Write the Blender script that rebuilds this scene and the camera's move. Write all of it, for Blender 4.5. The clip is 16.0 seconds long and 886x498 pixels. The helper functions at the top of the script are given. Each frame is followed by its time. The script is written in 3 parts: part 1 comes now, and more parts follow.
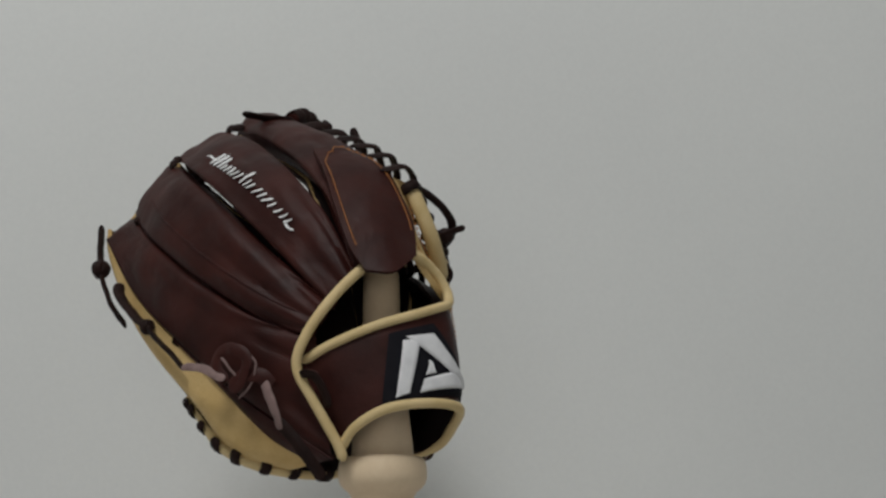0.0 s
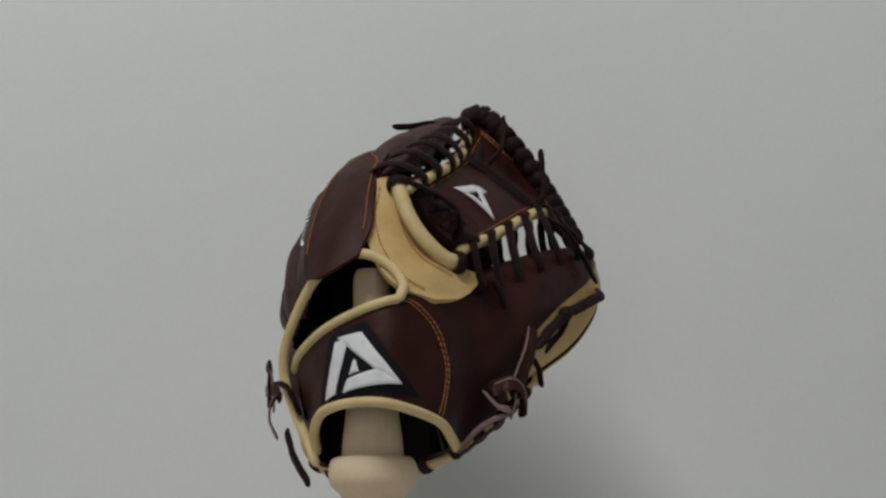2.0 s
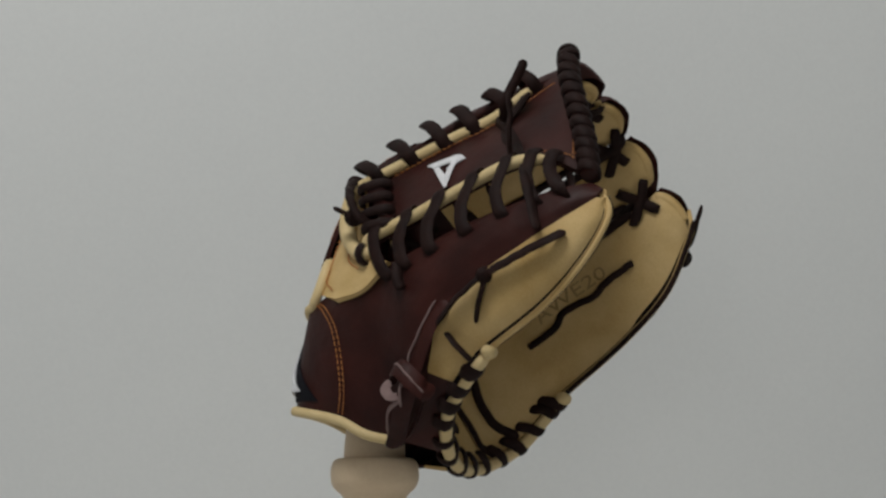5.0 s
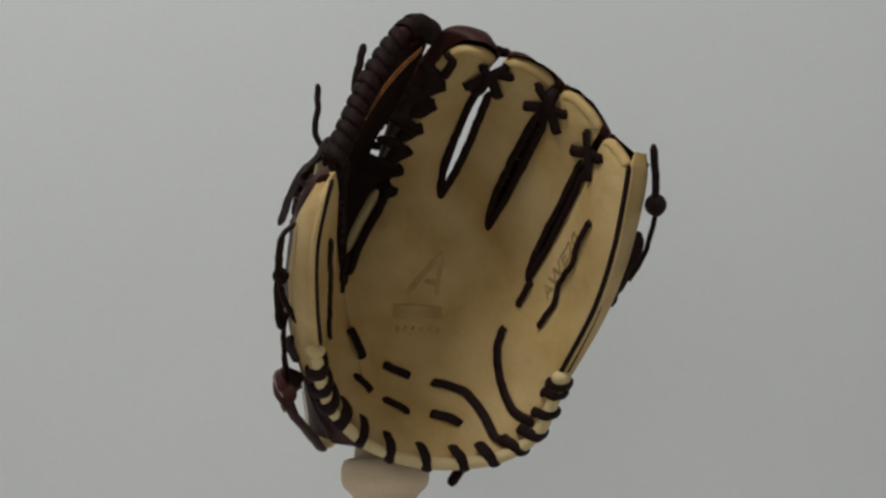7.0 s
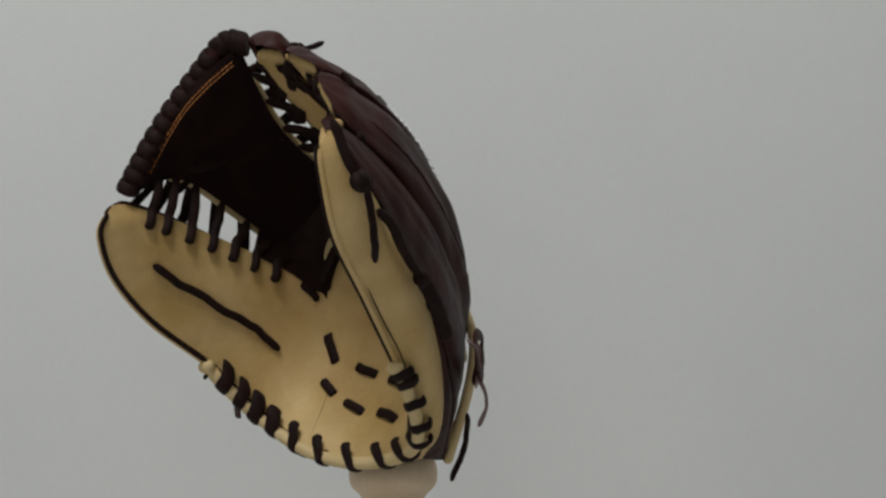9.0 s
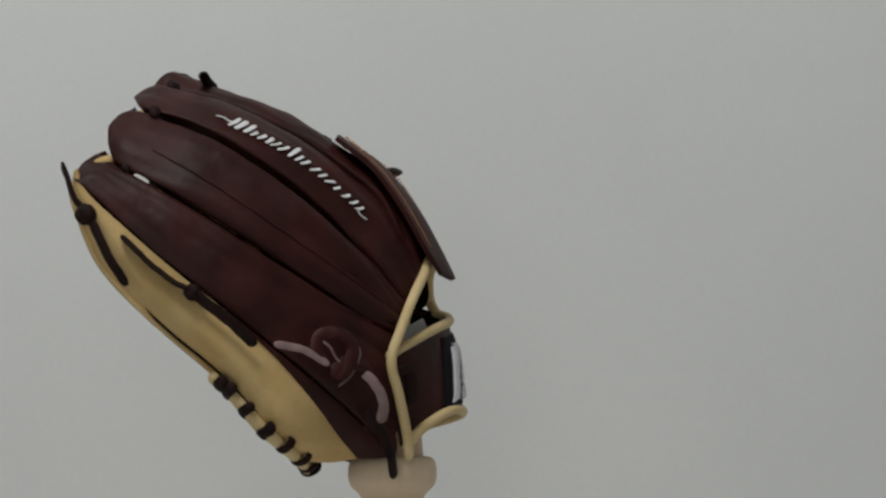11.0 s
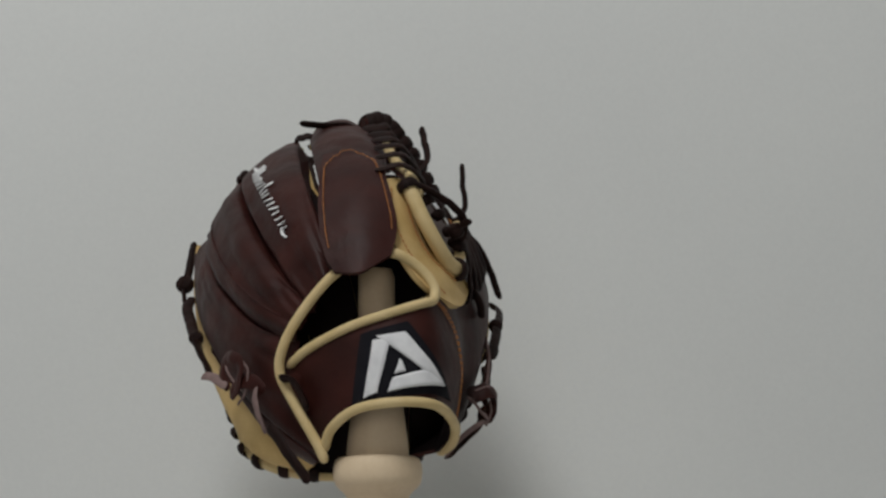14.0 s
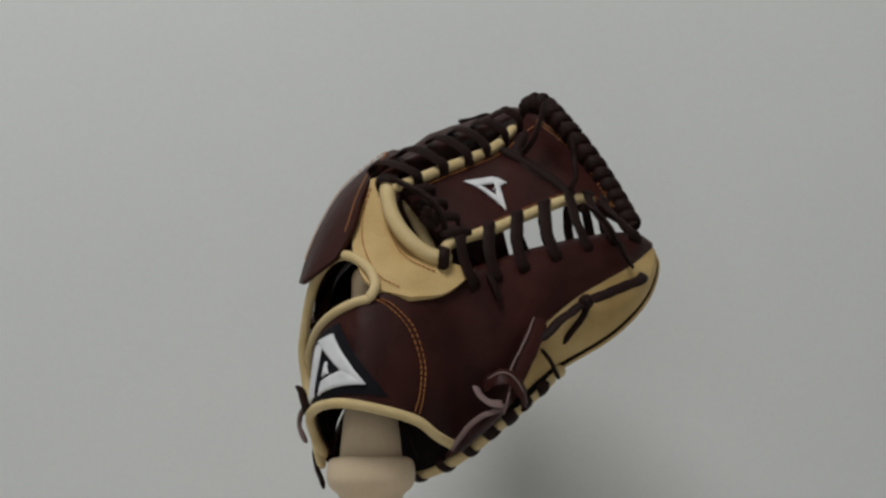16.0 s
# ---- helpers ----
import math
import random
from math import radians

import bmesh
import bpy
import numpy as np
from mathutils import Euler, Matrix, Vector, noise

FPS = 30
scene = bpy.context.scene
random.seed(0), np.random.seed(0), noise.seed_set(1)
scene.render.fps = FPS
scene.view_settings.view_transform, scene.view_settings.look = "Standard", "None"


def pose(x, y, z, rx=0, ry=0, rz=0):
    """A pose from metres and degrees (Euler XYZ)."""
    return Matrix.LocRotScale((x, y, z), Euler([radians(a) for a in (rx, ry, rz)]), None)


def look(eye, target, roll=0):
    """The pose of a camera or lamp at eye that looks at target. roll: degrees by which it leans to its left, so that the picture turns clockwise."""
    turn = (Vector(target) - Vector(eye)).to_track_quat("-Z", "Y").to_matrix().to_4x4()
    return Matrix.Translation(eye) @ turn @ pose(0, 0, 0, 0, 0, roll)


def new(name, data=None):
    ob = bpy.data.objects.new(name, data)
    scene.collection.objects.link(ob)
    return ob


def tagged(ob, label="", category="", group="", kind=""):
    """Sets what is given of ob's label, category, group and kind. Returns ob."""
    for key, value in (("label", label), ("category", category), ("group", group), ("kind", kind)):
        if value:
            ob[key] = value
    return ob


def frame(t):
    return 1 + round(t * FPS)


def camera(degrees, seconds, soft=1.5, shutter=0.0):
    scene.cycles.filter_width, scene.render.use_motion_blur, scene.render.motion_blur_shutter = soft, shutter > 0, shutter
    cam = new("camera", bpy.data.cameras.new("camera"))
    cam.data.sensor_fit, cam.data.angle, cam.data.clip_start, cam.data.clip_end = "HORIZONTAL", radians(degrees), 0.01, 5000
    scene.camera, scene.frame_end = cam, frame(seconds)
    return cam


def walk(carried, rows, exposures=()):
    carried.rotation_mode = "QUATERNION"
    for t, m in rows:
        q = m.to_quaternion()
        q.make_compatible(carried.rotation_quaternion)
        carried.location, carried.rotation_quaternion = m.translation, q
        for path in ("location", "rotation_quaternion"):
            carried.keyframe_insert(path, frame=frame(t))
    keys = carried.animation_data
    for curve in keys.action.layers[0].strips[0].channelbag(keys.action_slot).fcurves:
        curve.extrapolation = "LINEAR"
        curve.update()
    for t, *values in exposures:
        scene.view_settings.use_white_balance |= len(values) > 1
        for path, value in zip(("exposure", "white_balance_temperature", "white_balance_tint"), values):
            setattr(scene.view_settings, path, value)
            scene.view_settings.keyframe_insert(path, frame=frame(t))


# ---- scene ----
cam = camera(20.92, 16.0, soft=2.6)
EYE = pose(0, -1.7, 0.2, 99.759, 0.654, -1.394)
walk(cam, [(0, EYE), (16, EYE)])

# ---- light ----
SECONDS = 16.0
world = bpy.data.worlds.new("world")
scene.world = world
world.use_nodes = True
world.node_tree.nodes["Background"].inputs[0].default_value = (0.9, 0.95, 1, 1)
world.node_tree.nodes["Background"].inputs[1].default_value = 0.05


def area_lamp(name, eye, target, size, power, color):
    data = bpy.data.lights.new(name, "AREA")
    data.shape, data.size, data.energy, data.color = "DISK", size, power, color
    ob = new(name, data)
    ob.matrix_world = look(eye, target)
    return ob


area_lamp("ceiling_light", (-0.45, -1.22, 2.1), (0, 0.05, 0.4), 0.7, 43, (0.985, 0.99, 0.985))
# unseen large fill behind the camera, added to brighten knob and palm heel
area_lamp("front_fill", (-0.5, -3.2, 0.7), (0, 0, 0.4), 1.5, 14, (1.0, 0.98, 0.95))
scene.view_settings.exposure = -1.0


# ---- materials ----
def nodes_of(name):
    m = bpy.data.materials.new(name)
    m.use_nodes = True
    return m, m.node_tree.nodes, m.node_tree.links, m.node_tree.nodes["Principled BSDF"]


def surface(name, dark, light, rough=0.5, grain=700, patch=35, bump=0.25, spec=0.5, creases=0.0, depth=0.0004):
    """A mottled surface: two colours mixed in large patches and fine grain, with a fine relief."""
    m, nodes, links, bsdf = nodes_of(name)
    where = nodes.new("ShaderNodeTexCoord")
    big, fine, cell = nodes.new("ShaderNodeTexNoise"), nodes.new("ShaderNodeTexNoise"), nodes.new("ShaderNodeTexVoronoi")
    big.inputs["Scale"].default_value, big.inputs["Detail"].default_value = patch, 5
    fine.inputs["Scale"].default_value, fine.inputs["Detail"].default_value = grain, 3
    cell.inputs["Scale"].default_value = grain
    for n in (big, fine, cell):
        links.new(where.outputs["Object"], n.inputs["Vector"])
    mix = nodes.new("ShaderNodeMath")
    mix.operation = "MULTIPLY_ADD"
    links.new(fine.outputs["Fac"], mix.inputs[0])
    mix.inputs[1].default_value = 0.35
    links.new(big.outputs["Fac"], mix.inputs[2])
    ramp = nodes.new("ShaderNodeValToRGB")
    ramp.color_ramp.elements[0].position, ramp.color_ramp.elements[1].position = 0.45, 0.9
    ramp.color_ramp.elements[0].color, ramp.color_ramp.elements[1].color = (*dark, 1), (*light, 1)
    links.new(mix.outputs[0], ramp.inputs[0])
    links.new(ramp.outputs[0], bsdf.inputs["Base Color"])
    tone = nodes.new("ShaderNodeMapRange")
    tone.inputs["To Min"].default_value, tone.inputs["To Max"].default_value = rough - 0.08, rough + 0.1
    links.new(big.outputs["Fac"], tone.inputs["Value"])
    links.new(tone.outputs[0], bsdf.inputs["Roughness"])
    bsdf.inputs["Specular IOR Level"].default_value = spec
    relief = nodes.new("ShaderNodeBump")
    relief.inputs["Strength"].default_value, relief.inputs["Distance"].default_value = bump, depth
    links.new(cell.outputs["Distance"], relief.inputs["Height"])
    last = relief
    if creases:
        fold = nodes.new("ShaderNodeTexNoise")
        fold.inputs["Scale"].default_value, fold.inputs["Detail"].default_value, fold.inputs["Distortion"].default_value = 42, 2, 0.0
        links.new(where.outputs["Object"], fold.inputs["Vector"])
        wave = nodes.new("ShaderNodeBump")
        wave.inputs["Strength"].default_value, wave.inputs["Distance"].default_value = creases, 0.006
        links.new(fold.outputs["Fac"], wave.inputs["Height"])
        links.new(relief.outputs[0], wave.inputs["Normal"])
        last = wave
    links.new(last.outputs[0], bsdf.inputs["Normal"])
    return m


BROWN = surface("brown_leather", (0.019, 0.0042, 0.0033), (0.049, 0.0115, 0.0085), 0.5, 800, 30, 0.3, 0.19, 0.30)
CREAM = surface("cream_leather", (0.485, 0.31, 0.105), (0.69, 0.50, 0.24), 0.6, 900, 22, 0.25, 0.25, 0.35)
PIPING = surface("cream_binding", (0.60, 0.45, 0.215), (0.72, 0.56, 0.30), 0.55, 900, 60, 0.2, 0.3)
LACE = surface("dark_lace", (0.011, 0.0052, 0.0045), (0.023, 0.0095, 0.0075), 0.62, 1200, 90, 0.4, 0.13)
SUEDE = surface("suede_flesh_side", (0.17, 0.112, 0.105), (0.27, 0.19, 0.178), 0.85, 1500, 90, 0.5, 0.15)
# web's inner face turns from the light; that shade is in its colour
WEB_INSIDE = surface("shaded_web_inner_face", (0.008, 0.0032, 0.0028), (0.017, 0.0065, 0.0055), 0.8, 900, 50, 0.4, 0.12, 0.3)
# one near-black colour for the inner faces of palm, panels, strap and hood
INNER_FACE = surface("near_black_inner_face", (0.006, 0.0035, 0.0035), (0.012, 0.007, 0.0065), 0.85, 900, 60, 0.3, 0.1)
WOOD = surface("turned_wood", (0.70, 0.53, 0.35), (0.80, 0.64, 0.45), 0.55, 300, 14, 0.1, 0.3)
PATCH = surface("black_embroidery", (0.005, 0.005, 0.008), (0.011, 0.010, 0.014), 0.8, 1800, 90, 0.5, 0.15)
WHITE = surface("white_embroidery", (0.66, 0.66, 0.68), (0.82, 0.82, 0.83), 0.6, 1500, 90, 0.5, 0.4)
INK = surface("white_ink", (0.70, 0.70, 0.70), (0.82, 0.82, 0.82), 0.5, 1500, 60, 0.1, 0.3)
THREAD = surface("orange_thread", (0.36, 0.12, 0.03), (0.54, 0.23, 0.07), 0.6, 2500, 200, 0.3, 0.3)
STAMP = surface("stamped_leather", (0.33, 0.215, 0.085), (0.44, 0.31, 0.145), 0.65, 900, 60, 0.3, 0.2)
PRESSED = surface("pressed_leather", (0.39, 0.25, 0.085), (0.56, 0.395, 0.175), 0.6, 900, 40, 0.3, 0.25)
FLEECE = surface("grey_fleece", (0.50, 0.49, 0.48), (0.62, 0.61, 0.60), 0.9, 900, 60, 0.6, 0.1)
WALL = surface("painted_wall", (0.70, 0.71, 0.70), (0.76, 0.77, 0.755), 0.8, 260, 2.2, 0.06, 0.25)
TABLE = surface("white_table", (0.60, 0.60, 0.59), (0.68, 0.68, 0.67), 0.5, 200, 4, 0.05, 0.3)


# ---- mesh helpers ----
def V(u, n, z):
    """Glove space: u to the little finger, n out of the palm, z up."""
    return Vector((-u, n, z - 0.1))


def curve(points, count):
    """A smooth line through the points."""
    p = [Vector(q) for q in points]
    p = [p[0] * 2 - p[1]] + p + [p[-1] * 2 - p[-2]]
    out, last = [], len(p) - 3
    for k in range(count):
        x = last * k / (count - 1)
        out.append(at(p, x))
    return out


def at(p, x):
    """Catmull-Rom through a padded list; x may run a little past the ends."""
    i = max(0, min(int(math.floor(x)), len(p) - 4))
    f = x - i
    a, b, c, d = p[i:i + 4]
    if f > 1:
        return c + (c - b) * (f - 1)
    return 0.5 * (2 * b + (c - a) * f + (2 * a - 5 * b + 4 * c - d) * f * f + (3 * b - a - 3 * c + d) * f ** 3)


def padded(points):
    p = [V(*q) for q in points]
    return [p[0] * 2 - p[1]] + p + [p[-1] * 2 - p[-2]]


def grid(bm, rows, flip=False, index=0):
    """Quads over rows of places; welds nothing."""
    vs = [[bm.verts.new(p) for p in row] for row in rows]
    for r in range(len(vs) - 1):
        for c in range(len(vs[0]) - 1):
            q = [vs[r][c], vs[r][c + 1], vs[r + 1][c + 1], vs[r + 1][c]]
            face = bm.faces.new(q[::-1] if flip else q)
            face.material_index = index
    return vs


def normals(rows):
    out = []
    for r in range(len(rows)):
        line = []
        for c in range(len(rows[0])):
            du = rows[r][min(c + 1, len(rows[0]) - 1)] - rows[r][max(c - 1, 0)]
            dv = rows[min(r + 1, len(rows) - 1)][c] - rows[max(r - 1, 0)][c]
            k = du.cross(dv)
            line.append(k.normalized() if k.length > 1e-12 else Vector((0, 0, 1)))
        out.append(line)
    return out


def facing(rows, way):
    """The rows in the order in which their normals look the given way."""
    ns = normals(rows)
    total = sum((k for line in ns for k in line), Vector())
    return rows if total.dot(Vector(way)) > 0 else [row[::-1] for row in rows]


def sheet(rows, thick, way):
    """A sheet of leather: outer face slot 0, inner face slot 1, cut edge slot 2. Its outer face looks the given way."""
    bm = bmesh.new()
    rows = facing(rows, way)
    ns = normals(rows)
    inner = [[p - k * thick for p, k in zip(a, b)] for a, b in zip(rows, ns)]
    o, i = grid(bm, rows), grid(bm, inner, True, 1)
    R, C = len(rows) - 1, len(rows[0]) - 1
    ring = [(0, c) for c in range(C)] + [(r, C) for r in range(R)] + [(R, c) for c in range(C, 0, -1)] + [(r, 0) for r in range(R, 0, -1)]
    for k, (r, c) in enumerate(ring):
        r2, c2 = ring[(k + 1) % len(ring)]
        face = bm.faces.new((o[r2][c2], o[r][c], i[r][c], i[r2][c2]))
        face.material_index = 2
    return bm


def loft(lines, across, along):
    """Rows across smooth lines: each line is a list of places."""
    lines = [curve(l, along) for l in lines]
    return [curve([l[k] for l in lines], across) for k in range(along)]


def tube(bm, line, wide, thin=None, hint=None, sides=8, taper=False, index=0, axis=None):
    """A strip of round or flat section along a line, with closed ends; hint: the way its flat face looks; axis: the way its width lies."""
    thin = thin or wide
    rings, up = [], Vector(hint) if hint else Vector((0.31, 0.42, 0.85))
    for k, p in enumerate(line):
        go = (line[min(k + 1, len(line) - 1)] - line[max(k - 1, 0)]).normalized()
        side = go.cross(up)
        side = side.normalized() if side.length > 1e-6 else go.orthogonal().normalized()
        if axis:
            side = Vector(axis) - go * go.dot(axis)
            side = side.normalized() if side.length > 1e-6 else go.orthogonal().normalized()
        nor = side.cross(go)
        if not hint:
            up = nor
        s = 1.0
        if taper:
            s = (0.45, 0.82, 1.0)[min(k, len(line) - 1 - k, 2)]
        rings.append([bm.verts.new(p + s * (math.cos(a) * wide * side + math.sin(a) * thin * nor))
                      for a in (2 * math.pi * j / sides for j in range(sides))])
    for a, b in zip(rings, rings[1:]):
        for j in range(sides):
            bm.faces.new((a[j], b[j], b[(j + 1) % sides], a[(j + 1) % sides])).material_index = index
    bm.faces.new(rings[0]).material_index = index
    bm.faces.new(rings[-1][::-1]).material_index = index
    return bm


def finish(name, bm, material, smooth=True, sharp=50):
    mesh = bpy.data.meshes.new(name)
    bmesh.ops.recalc_face_normals(bm, faces=bm.faces)
    bm.to_mesh(mesh)
    bm.free()
    for m in material if isinstance(material, (list, tuple)) else [material]:
        mesh.materials.append(m)
    if smooth:
        mesh.polygons.foreach_set("use_smooth", [True] * len(mesh.polygons))
        mesh.set_sharp_from_angle(angle=radians(sharp))
    return mesh


def part(name, bm, material, parent, label="", sharp=50):
    ob = new(name, finish(name, bm, material, True, sharp))
    ob.parent = parent
    return tagged(ob, label)


def lathe(profile, sides=48, centre=(0, 0)):
    bm = bmesh.new()
    rings = [[bm.verts.new((centre[0] + r * math.cos(2 * math.pi * k / sides), centre[1] + r * math.sin(2 * math.pi * k / sides), z)) for k in range(sides)]
             for r, z in profile]
    for a, b in zip(rings, rings[1:]):
        for k in range(sides):
            bm.faces.new((a[k], a[(k + 1) % sides], b[(k + 1) % sides], b[k]))
    bm.faces.new(rings[0][::-1]), bm.faces.new(rings[-1])
    return bm


def slab(name, lo, hi, material, label, category):
    bm = bmesh.new()
    bmesh.ops.create_cube(bm, size=1)
    for v in bm.verts:
        v.co = Vector([(a + b) / 2 + c * (b - a) for a, b, c in zip(lo, hi, v.co)])
    return tagged(new(name, finish(name, bm, material, False)), label, category, kind="structure")


# ---- the room ----
slab("wall_back", (-2.6, 0.34, -0.9), (2.6, 0.44, 2.5), WALL, "plain pale grey painted wall behind the display", "wall")
slab("wall_left", (-2.6, -3.5, -0.9), (-2.5, 0.34, 2.5), WALL, "plain pale grey painted wall", "wall")
slab("wall_right", (2.5, -3.5, -0.9), (2.6, 0.34, 2.5), WALL, "plain pale grey painted wall", "wall")
slab("wall_front", (-2.6, -3.6, -0.9), (2.6, -3.5, 2.5), WALL, "plain pale grey painted wall", "wall")
slab("ceiling", (-2.6, -3.6, 2.5), (2.6, 0.44, 2.6), WALL, "plain white painted ceiling", "ceiling")
slab("floor", (-2.6, -3.6, -1.0), (2.6, 0.44, -0.9), TABLE, "plain pale grey floor", "floor")
slab("counter", (-1.2, -0.6, -0.9), (1.2, 0.335, 0.0), TABLE, "plain white counter under the turning stand", "counter")

# ---- wooden stand: knob and peg off the turning axis by a few millimetres ----
stand = tagged(new("display_stand"), "pale turned wooden peg stand carrying the baseball glove", "stand")
part("base", lathe([(0.0, 0.0), (0.075, 0.0), (0.078, 0.003), (0.078, 0.012), (0.070, 0.018), (0.030, 0.024), (0.0, 0.024)], 48), WOOD, stand)
off = (-0.002, -0.008)
part("shaft", lathe([(0.0, 0.024), (0.026, 0.024), (0.022, 0.035), (0.019, 0.12), (0.019, 0.28), (0.0215, 0.3025), (0.0225, 0.309),
                     (0.0, 0.309)], 40, off), WOOD, stand)
knob = [(0.0, 0.3075), (0.0210, 0.3075), (0.0215, 0.3115), (0.0225, 0.3153), (0.0245, 0.3180), (0.0278, 0.3207), (0.0300, 0.3235), (0.0311, 0.3270), (0.0315, 0.3313),
        (0.0312, 0.3355), (0.0304, 0.3390), (0.0292, 0.3411), (0.0275, 0.3422), (0.0230, 0.3423), (0.0, 0.3424)]
part("knob", lathe(knob, 56, off), WOOD, stand)
part("peg", lathe([(0.0, 0.3415), (0.0222, 0.3415), (0.0212, 0.3545), (0.0185, 0.3775), (0.0150, 0.4045), (0.0135, 0.4295), (0.0130, 0.4715), (0.0110, 0.4765),
                   (0.0, 0.4775)], 40, off), WOOD, stand)

# ---- the glove: guide lines, each from the heel to the tip ----
glove = tagged(new("baseball_glove"), "dark brown and cream leather baseball glove resting on a wooden peg", "baseball glove")

EDGE_INDEX = padded([(-.009, .060, .130), (-.016, .034, .180), (-.027, .028, .250), (0, .014, .313), (.014, .052, .338), (.032, .102, .363), (.044, .137, .385)])
SLIT_A = padded([(.024, .047, .119), (.012, .019, .180), (.022, .008, .250), (.042, .021, .310), (.058, .070, .345), (.072, .122, .370), (.081, .140, .379)])
SLIT_B = padded([(.060, .037, .119), (.048, .018, .180), (.058, .012, .235), (.075, .030, .285), (.094, .080, .320), (.112, .126, .350), (.118, .138, .360)])
SLIT_C = padded([(.088, .038, .126), (.082, .026, .170), (.086, .030, .209), (.102, .045, .245), (.122, .092, .282), (.140, .137, .316), (.147, .148, .328)])
WELT_PINKY = padded([(.106, .050, .138), (.115, .066, .158), (.121, .078, .172), (.141, .118, .210), (.152, .149, .245), (.159, .164, .281), (.162, .169, .301)])
PALM = [EDGE_INDEX, SLIT_A, SLIT_B, SLIT_C, WELT_PINKY]

BACK_INDEX = padded([(-.004, -.034, .266), (-.008, -.012, .318), (.000, .045, .350), (.014, .095, .372), (.036, .140, .396)])
BACK_A = padded([(.026, -.036, .248), (.043, -.011, .303), (.061, .040, .347), (.073, .090, .373), (.080, .134, .386)])
BACK_B = padded([(.041, -.032, .225), (.071, -.011, .258), (.101, .030, .301), (.121, .080, .336), (.127, .128, .357)])
BACK_C = padded([(.054, -.029, .203), (.088, -.002, .220), (.123, .041, .251), (.147, .092, .286), (.155, .137, .312)])
BACK_PINKY = padded([(.040, -.022, .120), (.094, .012, .162), (.134, .061, .209), (.159, .108, .250), (.173, .155, .296)])
BACK = [BACK_INDEX, BACK_A, BACK_B, BACK_C, BACK_PINKY]


def palm(a, b):
    """Palm face: a counts the guide lines from the index edge, b the stages from heel to tip."""
    return at(padded_raw([at(l, b) for l in PALM]), a)


def padded_raw(p):
    return [p[0] * 2 - p[1]] + p + [p[-1] * 2 - p[-2]]


def palm_out(a, b):
    e = 0.04
    k = (palm(a + e, b) - palm(a - e, b)).cross(palm(a, b + e) - palm(a, b - e)).normalized()
    return k if k.y > 0 else -k


GAPS = [-0.09, 0.13, 0.09, 0.06, 0.07]      # half the open width at each guide line, in finger widths; the web side stands out past its line


def gap(j, b):
    """Half-width of the slit at guide line j: opens above the pocket, narrows where the tips are tied."""
    wide = 0.075 + (GAPS[j] - 0.075) * (1.0 if j == 0 else max(0.0, min(1.0, (5.0 - b) / 0.6)))
    return 0.0 if b <= 3 else wide * min(1, (b - 3) / 0.5)


def lobe(i, s, b):
    """Palm face of finger i, s across it, with its own soft swelling above the slits."""
    g, h = gap(i, b), gap(i + 1, b)
    a = i + g + s * (1 - g - h)
    swell = 0.004 * math.sin(math.pi * s) * max(0.0, min(1.0, (b - 2.8) / 1.2))
    swell += 0.0011 * noise.noise(Vector((a * 1.7, b * 1.3, 0.3))) + 0.0005 * noise.noise(Vector((a * 6, b * 4, 1.7)))
    return palm(a, b) + palm_out(a, b) * swell


def tip_stage(i, s):
    low, rise = (5.6, 0.55) if i < 3 else (5.4, 0.45)
    return low + rise * (1 - abs(2 * s - 1) ** 2.6)


bm = bmesh.new()
rows_n, cols_n = 44, 14
for i in range(4):
    rows = [[lobe(i, c / cols_n, tip_stage(i, c / cols_n) * r / rows_n) for c in range(cols_n + 1)] for r in range(rows_n + 1)]
    rows = facing(rows, (0, 1, 0))
    ns = normals(rows)
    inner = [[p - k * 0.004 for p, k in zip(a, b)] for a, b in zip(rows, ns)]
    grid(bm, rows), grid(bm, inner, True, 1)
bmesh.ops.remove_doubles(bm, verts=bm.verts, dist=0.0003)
part("palm", bm, [CREAM, INNER_FACE], glove, "cream leather palm with a deep pocket")

# ---- finger backs ----
SWELL = [0.004, 0.0065, 0.0085, 0.005]


